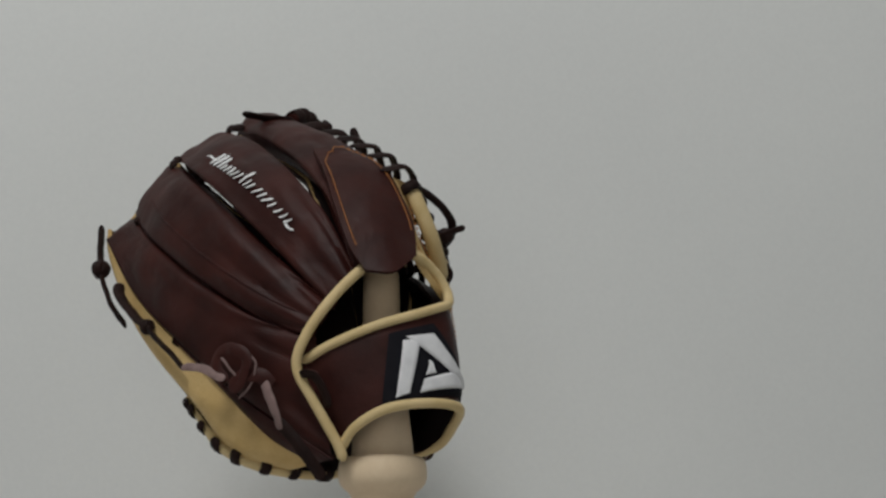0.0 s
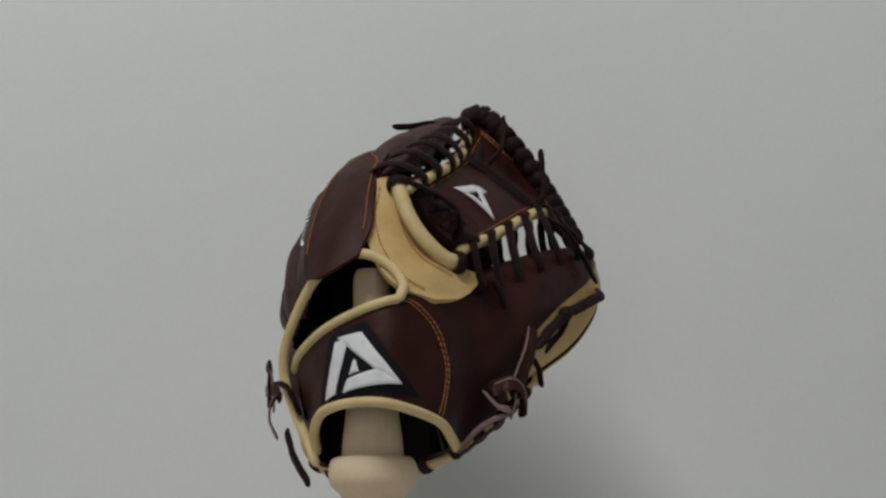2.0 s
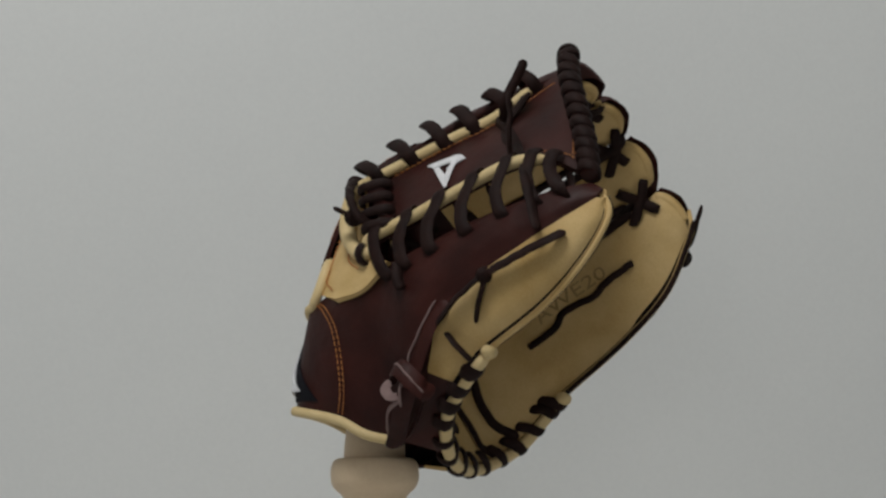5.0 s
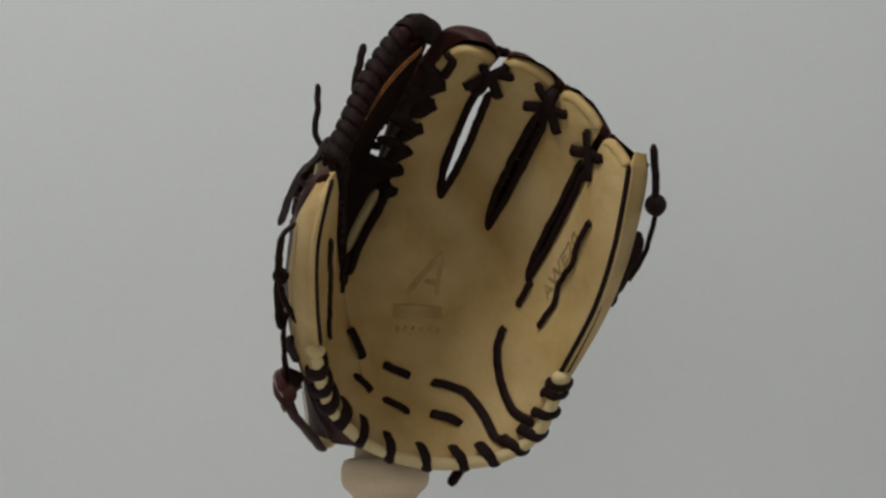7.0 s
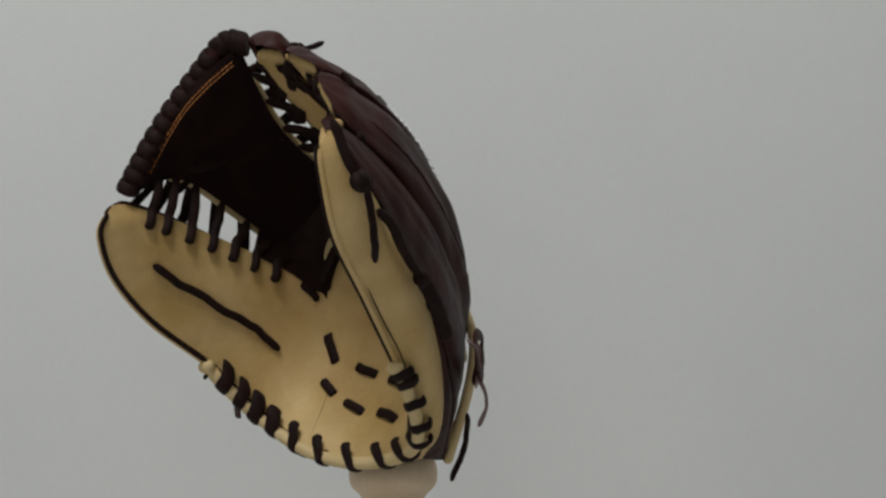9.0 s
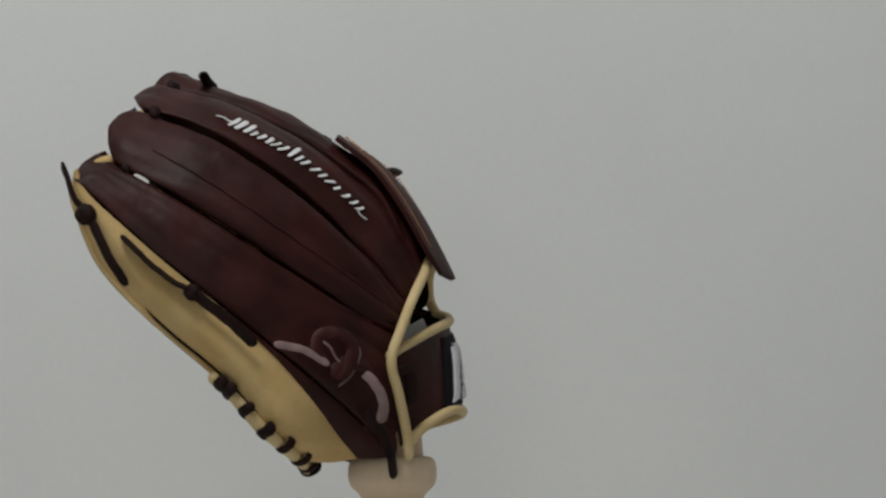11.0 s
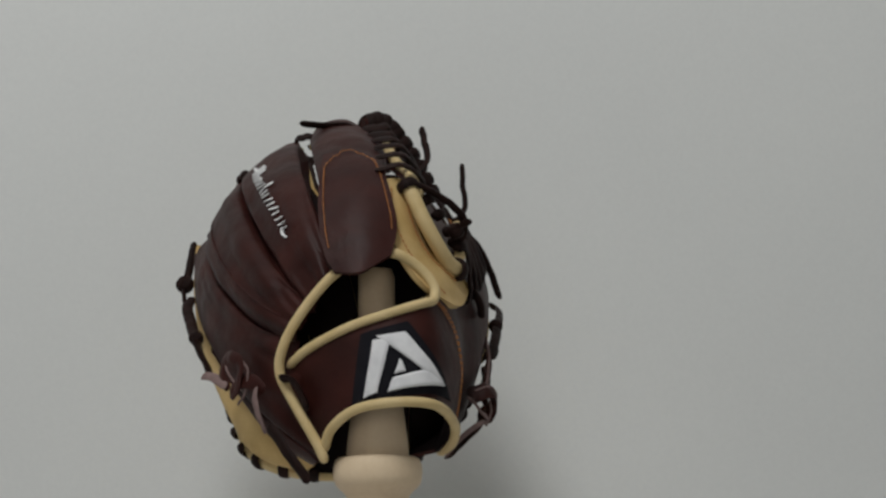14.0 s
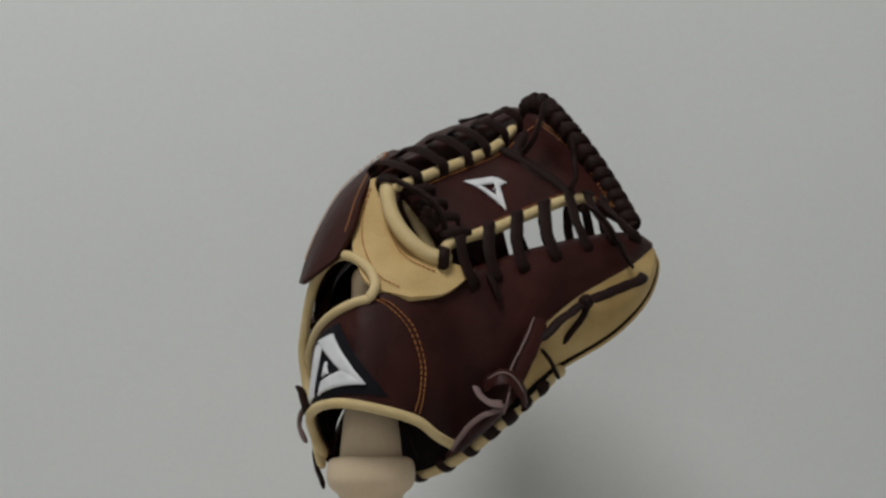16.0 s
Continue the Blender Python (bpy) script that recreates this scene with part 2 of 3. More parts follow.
def section(i, k, count=17):
    """Cross-section of a finger's back at stage k of 0 to 1, from one palm edge over the top to the other."""
    b = 2.6 + (3.1 if i < 3 else 2.8) * k
    g, h = (max(0.035, GAPS[j] - 0.025) * min(1, k / 0.3) for j in (i, i + 1))
    left, right = [at(BACK[i + j], 4 * k) for j in (0, 1)]
    l, r = left.lerp(right, g), right.lerp(left, h)
    pl, pr = lobe(i, 0, b), lobe(i, 1, b)
    deep = 0.25 + 0.75 * max(0, min(1, (k - 0.25) / 0.3))
    pl, pr = l.lerp(pl, deep), r.lerp(pr, deep)
    go = at(BACK[i + 1], 4 * k + 0.1) - at(BACK[i + 1], 4 * k - 0.1)
    out = (r - l).cross(go).normalized()
    if out.y > 0.2 and out.z < 0:
        out = -out
    if out.dot((l + r) / 2 - (pl + pr) / 2) < 0:
        out = -out
    h = SWELL[i] * (0.35 + 0.65 * math.sin(math.pi * (0.15 + 0.75 * k)))
    if i == 0:
        h += 0.0065 * max(0.0, min(1.0, (k - 0.35) / 0.25))
    keys = [pl, pl.lerp(l, 0.6), l + out * h * 0.15, l.lerp(r, 0.2) + out * h * 0.85, l.lerp(r, 0.5) + out * h * 1.12,
            l.lerp(r, 0.8) + out * h * 0.85, r + out * h * 0.15, pr.lerp(r, 0.6), pr]
    for j in range(2, 7):
        keys[j] += out * (0.0018 * noise.noise(Vector((i * 3.1, k * 5, j * 0.9))) + 0.0010 * noise.noise(Vector((i * 1.7, k * 14, j * 1.7))))
    if i == 2:
        keys[4] = l.lerp(r, 0.53) + out * h * (1.0 - 0.30 * math.sin(math.pi * k))
    if i == 3:
        keys = keys[:6] + [r + out * h * 0.35, r]
    line = curve(keys, count)
    deep = 0.0032 * max(0.0, 1 - k / 0.75) + 0.0006
    for c in range(1, count - 1):
        q = c / (count - 1)
        fold = 1 - abs(noise.noise(Vector((q * 5.5 + 7.3 * i, k * 1.7, 2.1 * i)))) * 3.2
        line[c] = line[c] - out * deep * max(0.0, fold) ** 2 * min(1.0, 6 * q, 6 * (1 - q))
    return line


def over(i, q, k, lift=0.0):
    """A place on the back of finger i: q across, k along, with the way out of it."""
    row, nxt = section(i, k, 33), section(i, min(1, k + 0.03), 33)
    x = q * 32
    j = min(int(x), 31)
    p = row[j].lerp(row[j + 1], x - j)
    out = (row[j + 1] - row[j]).cross(nxt[j] - row[j]).normalized()
    if out.z < 0 and out.y > -0.5:
        out = -out
    return p + out * lift, out


for i in range(4):
    count, long = 37, 40
    rows = [section(i, k / long, count) for k in range(long + 1)]
    ahead = [(a - b).normalized() for a, b in zip(rows[-1], rows[-3])]
    rim = [lobe(i, c / (count - 1), tip_stage(i, c / (count - 1))) for c in range(count)]
    out = palm_out(i + 0.5, 5.9)
    end = [p - out * 0.0038 for p in rim]
    if i == 3:
        for c in range(count):
            w = max(0.0, min(1.0, (c / (count - 1) - 0.45) / 0.5))
            end[c] = end[c].lerp(at(BACK_PINKY, 4.0), w * w * (3 - 2 * w))
    bm = bmesh.new()
    inset = [lobe(i, 0.03 + 0.94 * c / (count - 1), tip_stage(i, c / (count - 1)) - 0.09) for c in range(count)]
    tube(bm, [p - out * 0.0034 for p in curve(inset if i < 3 else inset[:33], 40)], 0.0042, sides=10, taper=True)
    part("tip_roll", bm, CREAM, glove, "padded cream finger tip edge")
    last = rows[-1]
    for step in range(1, 8):
        w = math.pi / 2 * step / 7
        rows.append([e + (p - e) * math.cos(w) + d * 0.0100 * math.sin(w) * (1 - 0.25 * step / 7) for p, e, d in zip(last, end, ahead)])
    bm = bmesh.new()
    grid(bm, rows)
    part("finger_back", bm, BROWN, glove, ["brown leather index finger back", "brown leather middle finger back with white script mark",
                                            "brown leather ring finger back with a centre seam", "brown leather little finger back"][i], 80)

# ---- little-finger side panel, from the palm welt to the back edge ----
edge_out = [V(.060, .037, .117), V(.088, .038, .124)] + [at(WELT_PINKY, x) for x in (0, 1, 2, 3, 4, 5, 5.75)] + [V(.1655, .1645, .309)]
edge_back = [at(BACK_PINKY, x) for x in (0, 0.45, 0.8, 1.2, 1.6, 2.1, 2.7, 3.4, 3.95)] + [V(.1725, .1595, .309)]
low_edge = [q.lerp(p, f) for q, p, f in zip(edge_back[:6], (V(.060, .037, .117), V(.088, .038, .124), *[at(WELT_PINKY, x) for x in (0, 1, 2, 3)]), (0.42, 0.36, 0.26, 0.17, 0.08, 0.01))]
part("back_heel", sheet(loft([low_edge, [p.lerp(q, 0.5) + Vector((-0.6, -0.6, -0.3)) * 0.002 for p, q in zip(low_edge, edge_back)], edge_back[:6]], 6, 26), 0.003, (-1, -0.4, -0.3)), [BROWN, INNER_FACE, BROWN], glove,
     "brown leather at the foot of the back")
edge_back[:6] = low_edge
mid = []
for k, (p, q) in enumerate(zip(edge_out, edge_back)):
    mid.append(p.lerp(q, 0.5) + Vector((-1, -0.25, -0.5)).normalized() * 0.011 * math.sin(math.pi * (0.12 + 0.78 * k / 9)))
part("side_panel", sheet(loft([edge_out, mid, edge_back], 12, 44), 0.003, (-1, 0, -0.3)), [CREAM, INNER_FACE, CREAM], glove, "cream leather little-finger side panel")

# ---- thumb ----
WELT_THUMB = [V(*q) for q in [(-.034, .076, .149), (-.043, .096, .166), (-.045, .118, .186), (-.047, .163, .212), (-.046, .194, .240), (-.040, .209, .267), (-.036, .206, .282)]]
EDGE_THUMB = [V(*q) for q in [(-.009, .060, .130), (-.016, .034, .180), (-.027, .028, .235), (-.031, .060, .256), (-.032, .110, .272), (-.031, .160, .284), (-.032, .194, .290)]]
mid = [p.lerp(q, 0.5) + Vector(o) for p, q, o in zip(WELT_THUMB, EDGE_THUMB, [(0, 0, 0), (0.004, -0.012, -0.004), (0.002, -0.008, -0.004), (-0.004, 0, 0), (-0.006, 0.004, 0),
                                                                       (-0.005, 0.006, 0.002), (-0.002, 0.003, 0.002)])]
THUMB_ROWS = facing(loft([WELT_THUMB, mid, EDGE_THUMB], 16, 40), (-0.6, 0.6, -0.3))
part("thumb_palm", sheet(THUMB_ROWS, 0.004, (-0.6, 0.6, -0.3)), [CREAM, INNER_FACE, CREAM], glove, "cream leather thumb palm")
LOW = [V(*q) for q in [(-.053, .000, .147), (-.048, .020, .136), (-.036, .042, .130), (-.050, .068, .156), (-.064, .088, .206), (-.064, .122, .234), (-.061, .150, .250), (-.057, .176, .264), (-.044, .203, .281)]]
TOP = [V(*q) for q in [(-.043, -.026, .229), (-.049, .000, .236), (-.053, .030, .242), (-.058, .058, .250), (-.058, .090, .262), (-.056, .130, .276), (-.052, .165, .285), (-.046, .190, .289), (-.041, .204, .286)]]
INNER = [V(*q) for q in [(-.038, -.018, .231), (-.040, .005, .240), (-.042, .030, .250), (-.046, .060, .260), (-.046, .095, .272), (-.043, .130, .282), (-.040, .165, .290), (-.036, .192, .293), (-.036, .204, .288)]]
STRAP_TOP = [V(*q) for q in [(.062, -.022, .186), (.045, -.034, .197), (.015, -.043, .210), (-.015, -.045, .219), (-.036, -.037, .226), (-.043, -.026, .229)]]
STRAP_LOW = [V(*q) for q in [(.036, -.026, .127), (.028, -.038, .142), (.008, -.050, .154), (-.022, -.052, .158), (-.046, -.040, .156), (-.053, .000, .147)]]
STRAP_IN = [p + Vector((0, 0.006, -0.002)) for p in STRAP_TOP[:5]]
mid = [p.lerp(q, 0.5) + Vector((0, -1, 0)) * 0.001 for p, q in zip(STRAP_LOW[:5], STRAP_TOP[:5])]
mid[4] += Vector((0.003, 0, 0))
mid += [p.lerp(q, 0.5) + Vector((1, 0.1, 0.15)) * w for p, q, w in zip(LOW, TOP, (.007, .009, .010, .010, .006, .004, .003, .003, .001))]
wrap = loft([STRAP_LOW[:5] + LOW, mid, STRAP_TOP[:5] + TOP, STRAP_IN + INNER], 22, 105)
wrap_out = normals(wrap)
if sum((k for row in wrap_out for k in row), Vector()).dot(Vector((0.7, -0.6, 0.1))) < 0:
    wrap_out = [[-k for k in row] for row in wrap_out]
BACK_ROWS, back_out = wrap[40:], wrap_out[40:]
part("thumb_back", sheet(BACK_ROWS, 0.003, (1, -0.2, 0.2)), [BROWN, INNER_FACE, BROWN], glove, "smooth dark brown thumb side leather")
side_low = [WELT_THUMB[1].lerp(WELT_THUMB[0], 0.1), WELT_THUMB[2].lerp(WELT_THUMB[1], 0.35)] + WELT_THUMB[2:]
side_top = [LOW[3].lerp(LOW[4], 0.35), LOW[3].lerp(LOW[4], 0.85), LOW[4], LOW[5], LOW[6], LOW[7], LOW[8]]
mid = [p.lerp(q, 0.5) + Vector((0.4, 0.9, -0.35)) * w for p, q, w in zip(side_low, side_top, (.001, .003, .005, .009, .009, .007, .003))]
part("side_panel", sheet(loft([side_low, mid, side_top], 10, 30), 0.003, (0.8, 0.4, -0.4)), [CREAM, INNER_FACE, CREAM], glove, "cream leather thumb side panel")

# ---- wrist strap, which runs on from the thumb side ----
strap_rows, strap_out = [row[:15] for row in wrap[:41]], [row[:15] for row in wrap_out[:41]]
part("wrist_strap", sheet(strap_rows, 0.004, (0, -1, 0)), [BROWN, INNER_FACE, BROWN], glove, "dark brown leather wrist strap")


def on_strap(x, y, lift):
    """x from the little-finger end, y from the lower edge, both 0 to 1."""
    r, c = x * 40, y * 14
    i, j = min(int(r), 39), min(int(c), 13)
    p = strap_rows[i][j].lerp(strap_rows[i + 1][j], r - i).lerp(strap_rows[i][j + 1].lerp(strap_rows[i + 1][j + 1], r - i), c - j)
    return p + strap_out[i][j] * lift


# ---- cream piece at the root of the web ----
left = [V(*q) for q in [(-.006, -.012, .322), (-.010, -.026, .285), (-.024, -.030, .258), (-.040, -.025, .239), (-.054, -.002, .231)]]
right = [V(*q) for q in [(-.022, .002, .322), (-.026, .002, .295), (-.036, .006, .272), (-.049, .019, .261), (-.060, .046, .252)]]
middle = [V(*q) for q in [(-.014, -.004, .324), (-.020, -.014, .290), (-.034, -.012, .262), (-.048, -.002, .246), (-.058, .024, .235)]]
ROOT_ROWS = loft([right, middle, left], 10, 20)
part("web_root", sheet(ROOT_ROWS, 0.004, (0.7, -0.7, 0)), [CREAM, INNER_FACE, CREAM], glove, "cream leather piece at the web root")

# ---- hood over the index finger ----
HOOD_A = [V(*q) for q in [(.044, .018, .348), (.042, -.009, .325), (.039, -.029, .296), (.033, -.044, .267), (.024, -.053, .249)]]
HOOD_B = [V(*q) for q in [(.027, .022, .353), (.019, -.007, .331), (.011, -.031, .300), (.005, -.047, .269), (.004, -.057, .248)]]
HOOD_C = [V(*q) for q in [(.010, .023, .350), (-.004, -.005, .331), (-.013, -.021, .306), (-.018, -.030, .284), (-.016, -.042, .262)]]
part("index_hood", sheet(loft([HOOD_C, HOOD_B, HOOD_A], 14, 26), 0.0035, (0, -1, 0.5)), [BROWN, INNER_FACE, BROWN], glove, "brown leather finger hood with orange stitching")

# ---- web ----
UPPER = [V(*q) for q in [(-.026, .004, .314), (-.016, .040, .330), (-.008, .070, .343), (.005, .098, .357), (.017, .122, .377), (.024, .135, .389), (.027, .141, .397)]]
LOWER = [V(*q) for q in [(-.052, .030, .270), (-.048, .065, .283), (-.043, .100, .298), (-.037, .135, .312), (-.032, .160, .314), (-.032, .178, .306), (-.034, .190, .299)]]
mid = [p.lerp(q, 0.5) + Vector((0.6, -0.5, 0.4)) * w for p, q, w in zip(UPPER, LOWER, (-.008, .001, .003, .003, .002, .001, .000))]
mid[5] += Vector((0, 0.007, 0.004))
mid[6] = V(-.005, .1650, .3630)
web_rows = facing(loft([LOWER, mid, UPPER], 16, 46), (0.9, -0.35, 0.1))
# inner slot carries the painted shade
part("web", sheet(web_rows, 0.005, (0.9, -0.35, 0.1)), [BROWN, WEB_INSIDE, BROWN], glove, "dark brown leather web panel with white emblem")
EDGE = [V(*q) for q in [(.034, .138, .396), (.020, .147, .399), (.003, .157, .379), (-.011, .171, .352), (-.022, .183, .325), (-.033, .192, .299)]]
bm = bmesh.new()
edge_line = curve(EDGE, 40)
tube(bm, edge_line, 0.0058, sides=10)
part("web_edge", bm, BROWN, glove, "rolled brown leather web edge")

# ---- heel: side leather towards the thumb, rolled edge, welts ----
HEEL = [V(*q) for q in [(-.046, .116, .184), (-.042, .094, .164), (-.033, .076, .147), (-.010, .060, .128), (.024, .047, .117), (.060, .037, .117), (.088, .038, .124), (.106, .050, .137), (.116, .066, .158), (.120, .075, .168)]]
heel_line = curve(HEEL, 91)
low = [LOW[2], LOW[3].lerp(LOW[2], 0.6), LOW[3].lerp(LOW[2], 0.2), LOW[3].lerp(LOW[4], 0.15), LOW[3].lerp(LOW[4], 0.36)]
part("heel_panel", sheet(loft([[HEEL[4].lerp(HEEL[3], 0.5), HEEL[3], HEEL[2].lerp(HEEL[3], 0.3), HEEL[2].lerp(HEEL[1], 0.4), HEEL[1]], low], 6, 24), 0.003, (1, 0, -0.5)), [BROWN, INNER_FACE, BROWN], glove,
     "dark brown leather heel side")


def ridge(name, line, radius, material, label="", sides=10):
    bm = bmesh.new()
    tube(bm, line, radius, sides=sides, taper=True)
    return part(name, bm, material, glove, label)


ridge("heel_binding", [p + Vector((0, 0.001, -0.001)) for p in heel_line], 0.0045, PIPING, "cream rolled heel binding")
ridge("welt", [at(WELT_PINKY, 1.6 + 4.3 * k / 40) + Vector((0.0020, 0.0012, 0)) for k in range(41)], 0.0019, LACE, "thin dark brown welt")
ridge("welt", curve([p + Vector((-0.0022, 0.0002, 0.0006)) for p in WELT_THUMB[2:]], 40), 0.0018, LACE, "thin dark brown welt")
ridge("welt_roll", [at(WELT_PINKY, 0.2 + 5.6 * k / 40) for k in range(41)], 0.0021, CREAM, "cream rolled seam")
ridge("welt_roll", curve(WELT_THUMB, 50), 0.0021, CREAM, "cream rolled seam")
for p in (HEEL[0] + Vector((0, 0.003, 0.001)), HEEL[-1] + Vector((0, 0.004, 0.002))):
    bm = bmesh.new()
    bmesh.ops.create_uvsphere(bm, u_segments=18, v_segments=12, radius=0.0068)
    for v in bm.verts:
        v.co = p + Vector((v.co.x, v.co.y * 0.8, v.co.z * 0.75))
    part("welt_end", bm, PIPING, glove, "rounded cream welt end")

# ---- bindings round the hand opening and the wrist ----
hole = curve([V(*q) for q in [(.034, -.030, .118), (.040, -.031, .132), (.056, -.030, .160), (.067, -.028, .183), (.062, -.033, .204), (.046, -.037, .228), (.026, -.040, .249), (.006, -.038, .262),
                              (-.016, -.034, .264), (-.033, -.026, .254), (-.043, -.024, .240), (-.043, -.030, .228)]], 80)
ridge("hand_binding", hole, 0.0037, PIPING, "cream rolled leather binding of the hand opening")
ridge("strap_binding", curve([p + Vector((0, -0.001, 0.001)) for p in STRAP_TOP], 50), 0.0034, PIPING, "cream rolled strap binding")
rim = [p + Vector((0, -0.001, -0.001)) for p in STRAP_LOW] + [LOW[1] + Vector((0.001, 0, -0.001)), LOW[2] + Vector((0, 0, -0.001))]
ridge("wrist_binding", curve(rim, 60), 0.0036, PIPING, "cream rolled wrist binding")
fleece = [[p.lerp(q, f) + Vector((0, 0.010 + 0.004 * f, 0.004)) for f in (0, 0.5, 1)] for p, q in
          zip(curve([V(.040, -.034, .186), V(.015, -.043, .196), V(-.012, -.044, .206)], 12), curve([V(.040, -.034, .198), V(.015, -.041, .211), V(-.010, -.042, .219)], 12))]
part("strap_lining", sheet(fleece, 0.003, (0, -1, 0)), [FLEECE, FLEECE, FLEECE], glove, "pale grey fleece lining of the strap")


# ---- strap emblem: plain white bars on a black patch ----
def field(corners, lift, step=9, squash=1.0):
    a, b, c, d = corners
    rows = []
    for i in range(step + 1):
        line = []
        for j in range(step + 1):
            s, t = i / step, j / step
            x = (a[0] * (1 - s) + b[0] * s) * (1 - t) + (d[0] * (1 - s) + c[0] * s) * t
            y = (a[1] * (1 - s) + b[1] * s) * (1 - t) + (d[1] * (1 - s) + c[1] * s) * t
            line.append((x, y * squash, lift + 0.0012 * min(1, 8 * min(s, 1 - s, t, 1 - t))))
        rows.append(line)
    return rows


emblem = part("emblem_patch", sheet([[on_strap(*q) for q in row] for row in field([(.455, 1.0), (.685, 1.0), (.915, .14), (.37, -.0)], 0.0012, 9, 0.83)], 0.0015, (0, -1, 0)), [PATCH] * 3, glove,
              "black embroidered patch")
for corners in ([(.510, .86), (.588, .83), (.506, .13), (.445, .09)], [(.525, .90), (.665, .87), (.838, .24), (.735, .36)], [(.550, .12), (.838, .23), (.745, .40), (.580, .31)],
                [(.590, .36), (.645, .38), (.632, .52), (.622, .56)]):
    part("emblem_bar", sheet([[on_strap(*q) for q in row] for row in field(corners, 0.0036, 9, 0.83)], 0.002, (0, -1, 0)), [WHITE] * 3, emblem)


# ---- laces ----
def lace(points, wide=0.0029, thin=0.0017, hint=None, name="lace", count=None, parent=None, material=None, label="", axis=None):
    bm = bmesh.new()
    w = wide * random.uniform(0.92, 1.1)
    line = curve(points, count or 6 * len(points))
    shift = Vector([random.uniform(0, 40) for _ in range(3)])
    line = [p + 0.0007 * noise.noise_vector(p * 130 + shift) for p in line]
    tube(bm, line, w, thin, hint, sides=8, taper=True, axis=axis)
    return part(name, bm, material or LACE, parent or glove, label)


def on_palm(a, b, lift=0.0022):
    return palm(a, b) + palm_out(a, b) * (lift + 0.004 * abs(math.sin(math.pi * a)) * max(0.0, min(1.0, (b - 2.8) / 1.2)))


def palm_lace(stops, wide=0.0033, sink=True):
    """A flat lace on the palm, its ends going into the leather."""
    pts = [on_palm(a, b, 0.0016) for a, b in stops]
    if len(pts) == 2:
        (a, b), (c, d) = stops
        pts.insert(1, on_palm((a + c) / 2, (b + d) / 2, 0.0022))
    if sink:
        pts = [on_palm(*stops[0], -0.001)] + pts + [on_palm(*stops[-1], -0.001)]
    a, b = stops[len(stops) // 2]
    lace(pts, wide, 0.0015, palm_out(a, b), count=8 * len(pts))


for stops in ([(-.02, 1.44), (.10, 1.18)], [(-.12, 0.93), (.13, 0.79)], [(.64, 1.09), (1.14, 0.99)], [(.54, 0.66), (1.00, 0.57)], [(1.49, 0.52), (1.94, 0.43)],
              [(3.08, 2.94), (3.05, 2.55)]):
    palm_lace(stops)
palm_lace([(1.68, .89), (2.16, .81), (2.36, .70), (2.50, .56), (2.58, .38), (2.66, .22), (2.95, .06)])
palm_lace([(2.96, 1.99), (2.93, 1.74), (2.94, 1.53), (2.98, 1.25), (3.07, .97), (3.18, .72), (3.36, .50), (3.68, .34)])
palm_lace([(3.55, 4.15), (3.51, 3.76), (3.53, 3.54), (3.46, 3.15), (3.50, 2.86), (3.45, 2.47)], 0.0028)
palm_lace([(.10, 5.42), (.13, 5.62), (.13, 5.82), (.04, 5.92)], 0.0034)

# slits between the fingers: one lace down either side
for i in (1, 2, 3):
    for side in (-1, 1):
        top = 4.75
        pts = [on_palm(i + side * (0.012 + gap(i, 3 + k * (top - 3) / 8) * 0.95), 2.94 + k * (top - 2.94) / 8, 0.0012) for k in range(9)]
        lace(pts, 0.0030, 0.0016, palm_out(i, 4), "slit_lace", 30)

# lace stars that tie the finger tips
STARS = {1: [(-.36, 4.98, .28, 5.30), (-.26, 5.55, .26, 4.74), (-.12, 4.72, .12, 5.62)], 2: [(-.28, 4.80, .32, 5.15), (-.26, 5.40, .34, 4.78), (-.05, 5.60, .02, 4.7)],
         3: [(-.26, 4.78, .26, 5.08), (-.20, 5.24, .22, 4.66)]}
for i, strands in STARS.items():
    for n, (a, b, c, d) in enumerate(strands):
        pts = [on_palm(i + a, b, -0.001), on_palm(i + a, b, 0.002), on_palm(i + (a + c) / 2, (b + d) / 2, 0.0035 + 0.0016 * n), on_palm(i + c, d, 0.002), on_palm(i + c, d, -0.001)]
        lace(pts, 0.0037, 0.0016, palm_out(i, 5), "tip_lace", 24)

# the same laces where they cross between the finger backs
for i in range(3):
    p, o = over(i, 0.72, 0.97, 0.001)
    r, o2 = over(i + 1, 0.28, 0.97, 0.001)
    lace([p - o * 0.002, p.lerp(r, 0.2) + o * 0.0012, p.lerp(r, 0.5) + (o + o2) * 0.0004, p.lerp(r, 0.8) + o2 * 0.0012, r - o2 * 0.002], 0.0036, 0.0020, o, "back_lace", 16, axis=Vector((0, 0.6, 0.6)))

# heel laces round the rolled edge
for x in (4, 9.5, 15, 21, 27, 33.5, 40.5, 47.5, 54, 61.5, 68, 74.5, 81, 86.5):
    i = int(x)
    p = heel_line[i].lerp(heel_line[min(i + 1, 90)], x - i)
    go = (heel_line[min(i + 2, 90)] - heel_line[max(i - 2, 0)]).normalized()
    up = Vector((0, 0.15, 1)) - go * go.dot(Vector((0, 0.15, 1)))
    up.normalize()
    out = up.cross(go).normalized()
    out = out if out.y > 0 else -out
    lean = go * 0.004
    pts = [p + up * 0.0125 - lean - out * 0.001, p + up * 0.010 - lean + out * 0.0028, p + up * 0.004 + out * 0.0052, p - up * 0.0035 + out * 0.0040 + lean * 0.6, p - up * 0.0052 - out * 0.001 + lean,
           p - up * 0.0025 - out * 0.007 + lean, p + up * 0.003 - out * 0.008 + lean]
    lace(pts, 0.0052 if x < 24 else 0.0040, 0.0017, None, "heel_lace", 28, axis=go)

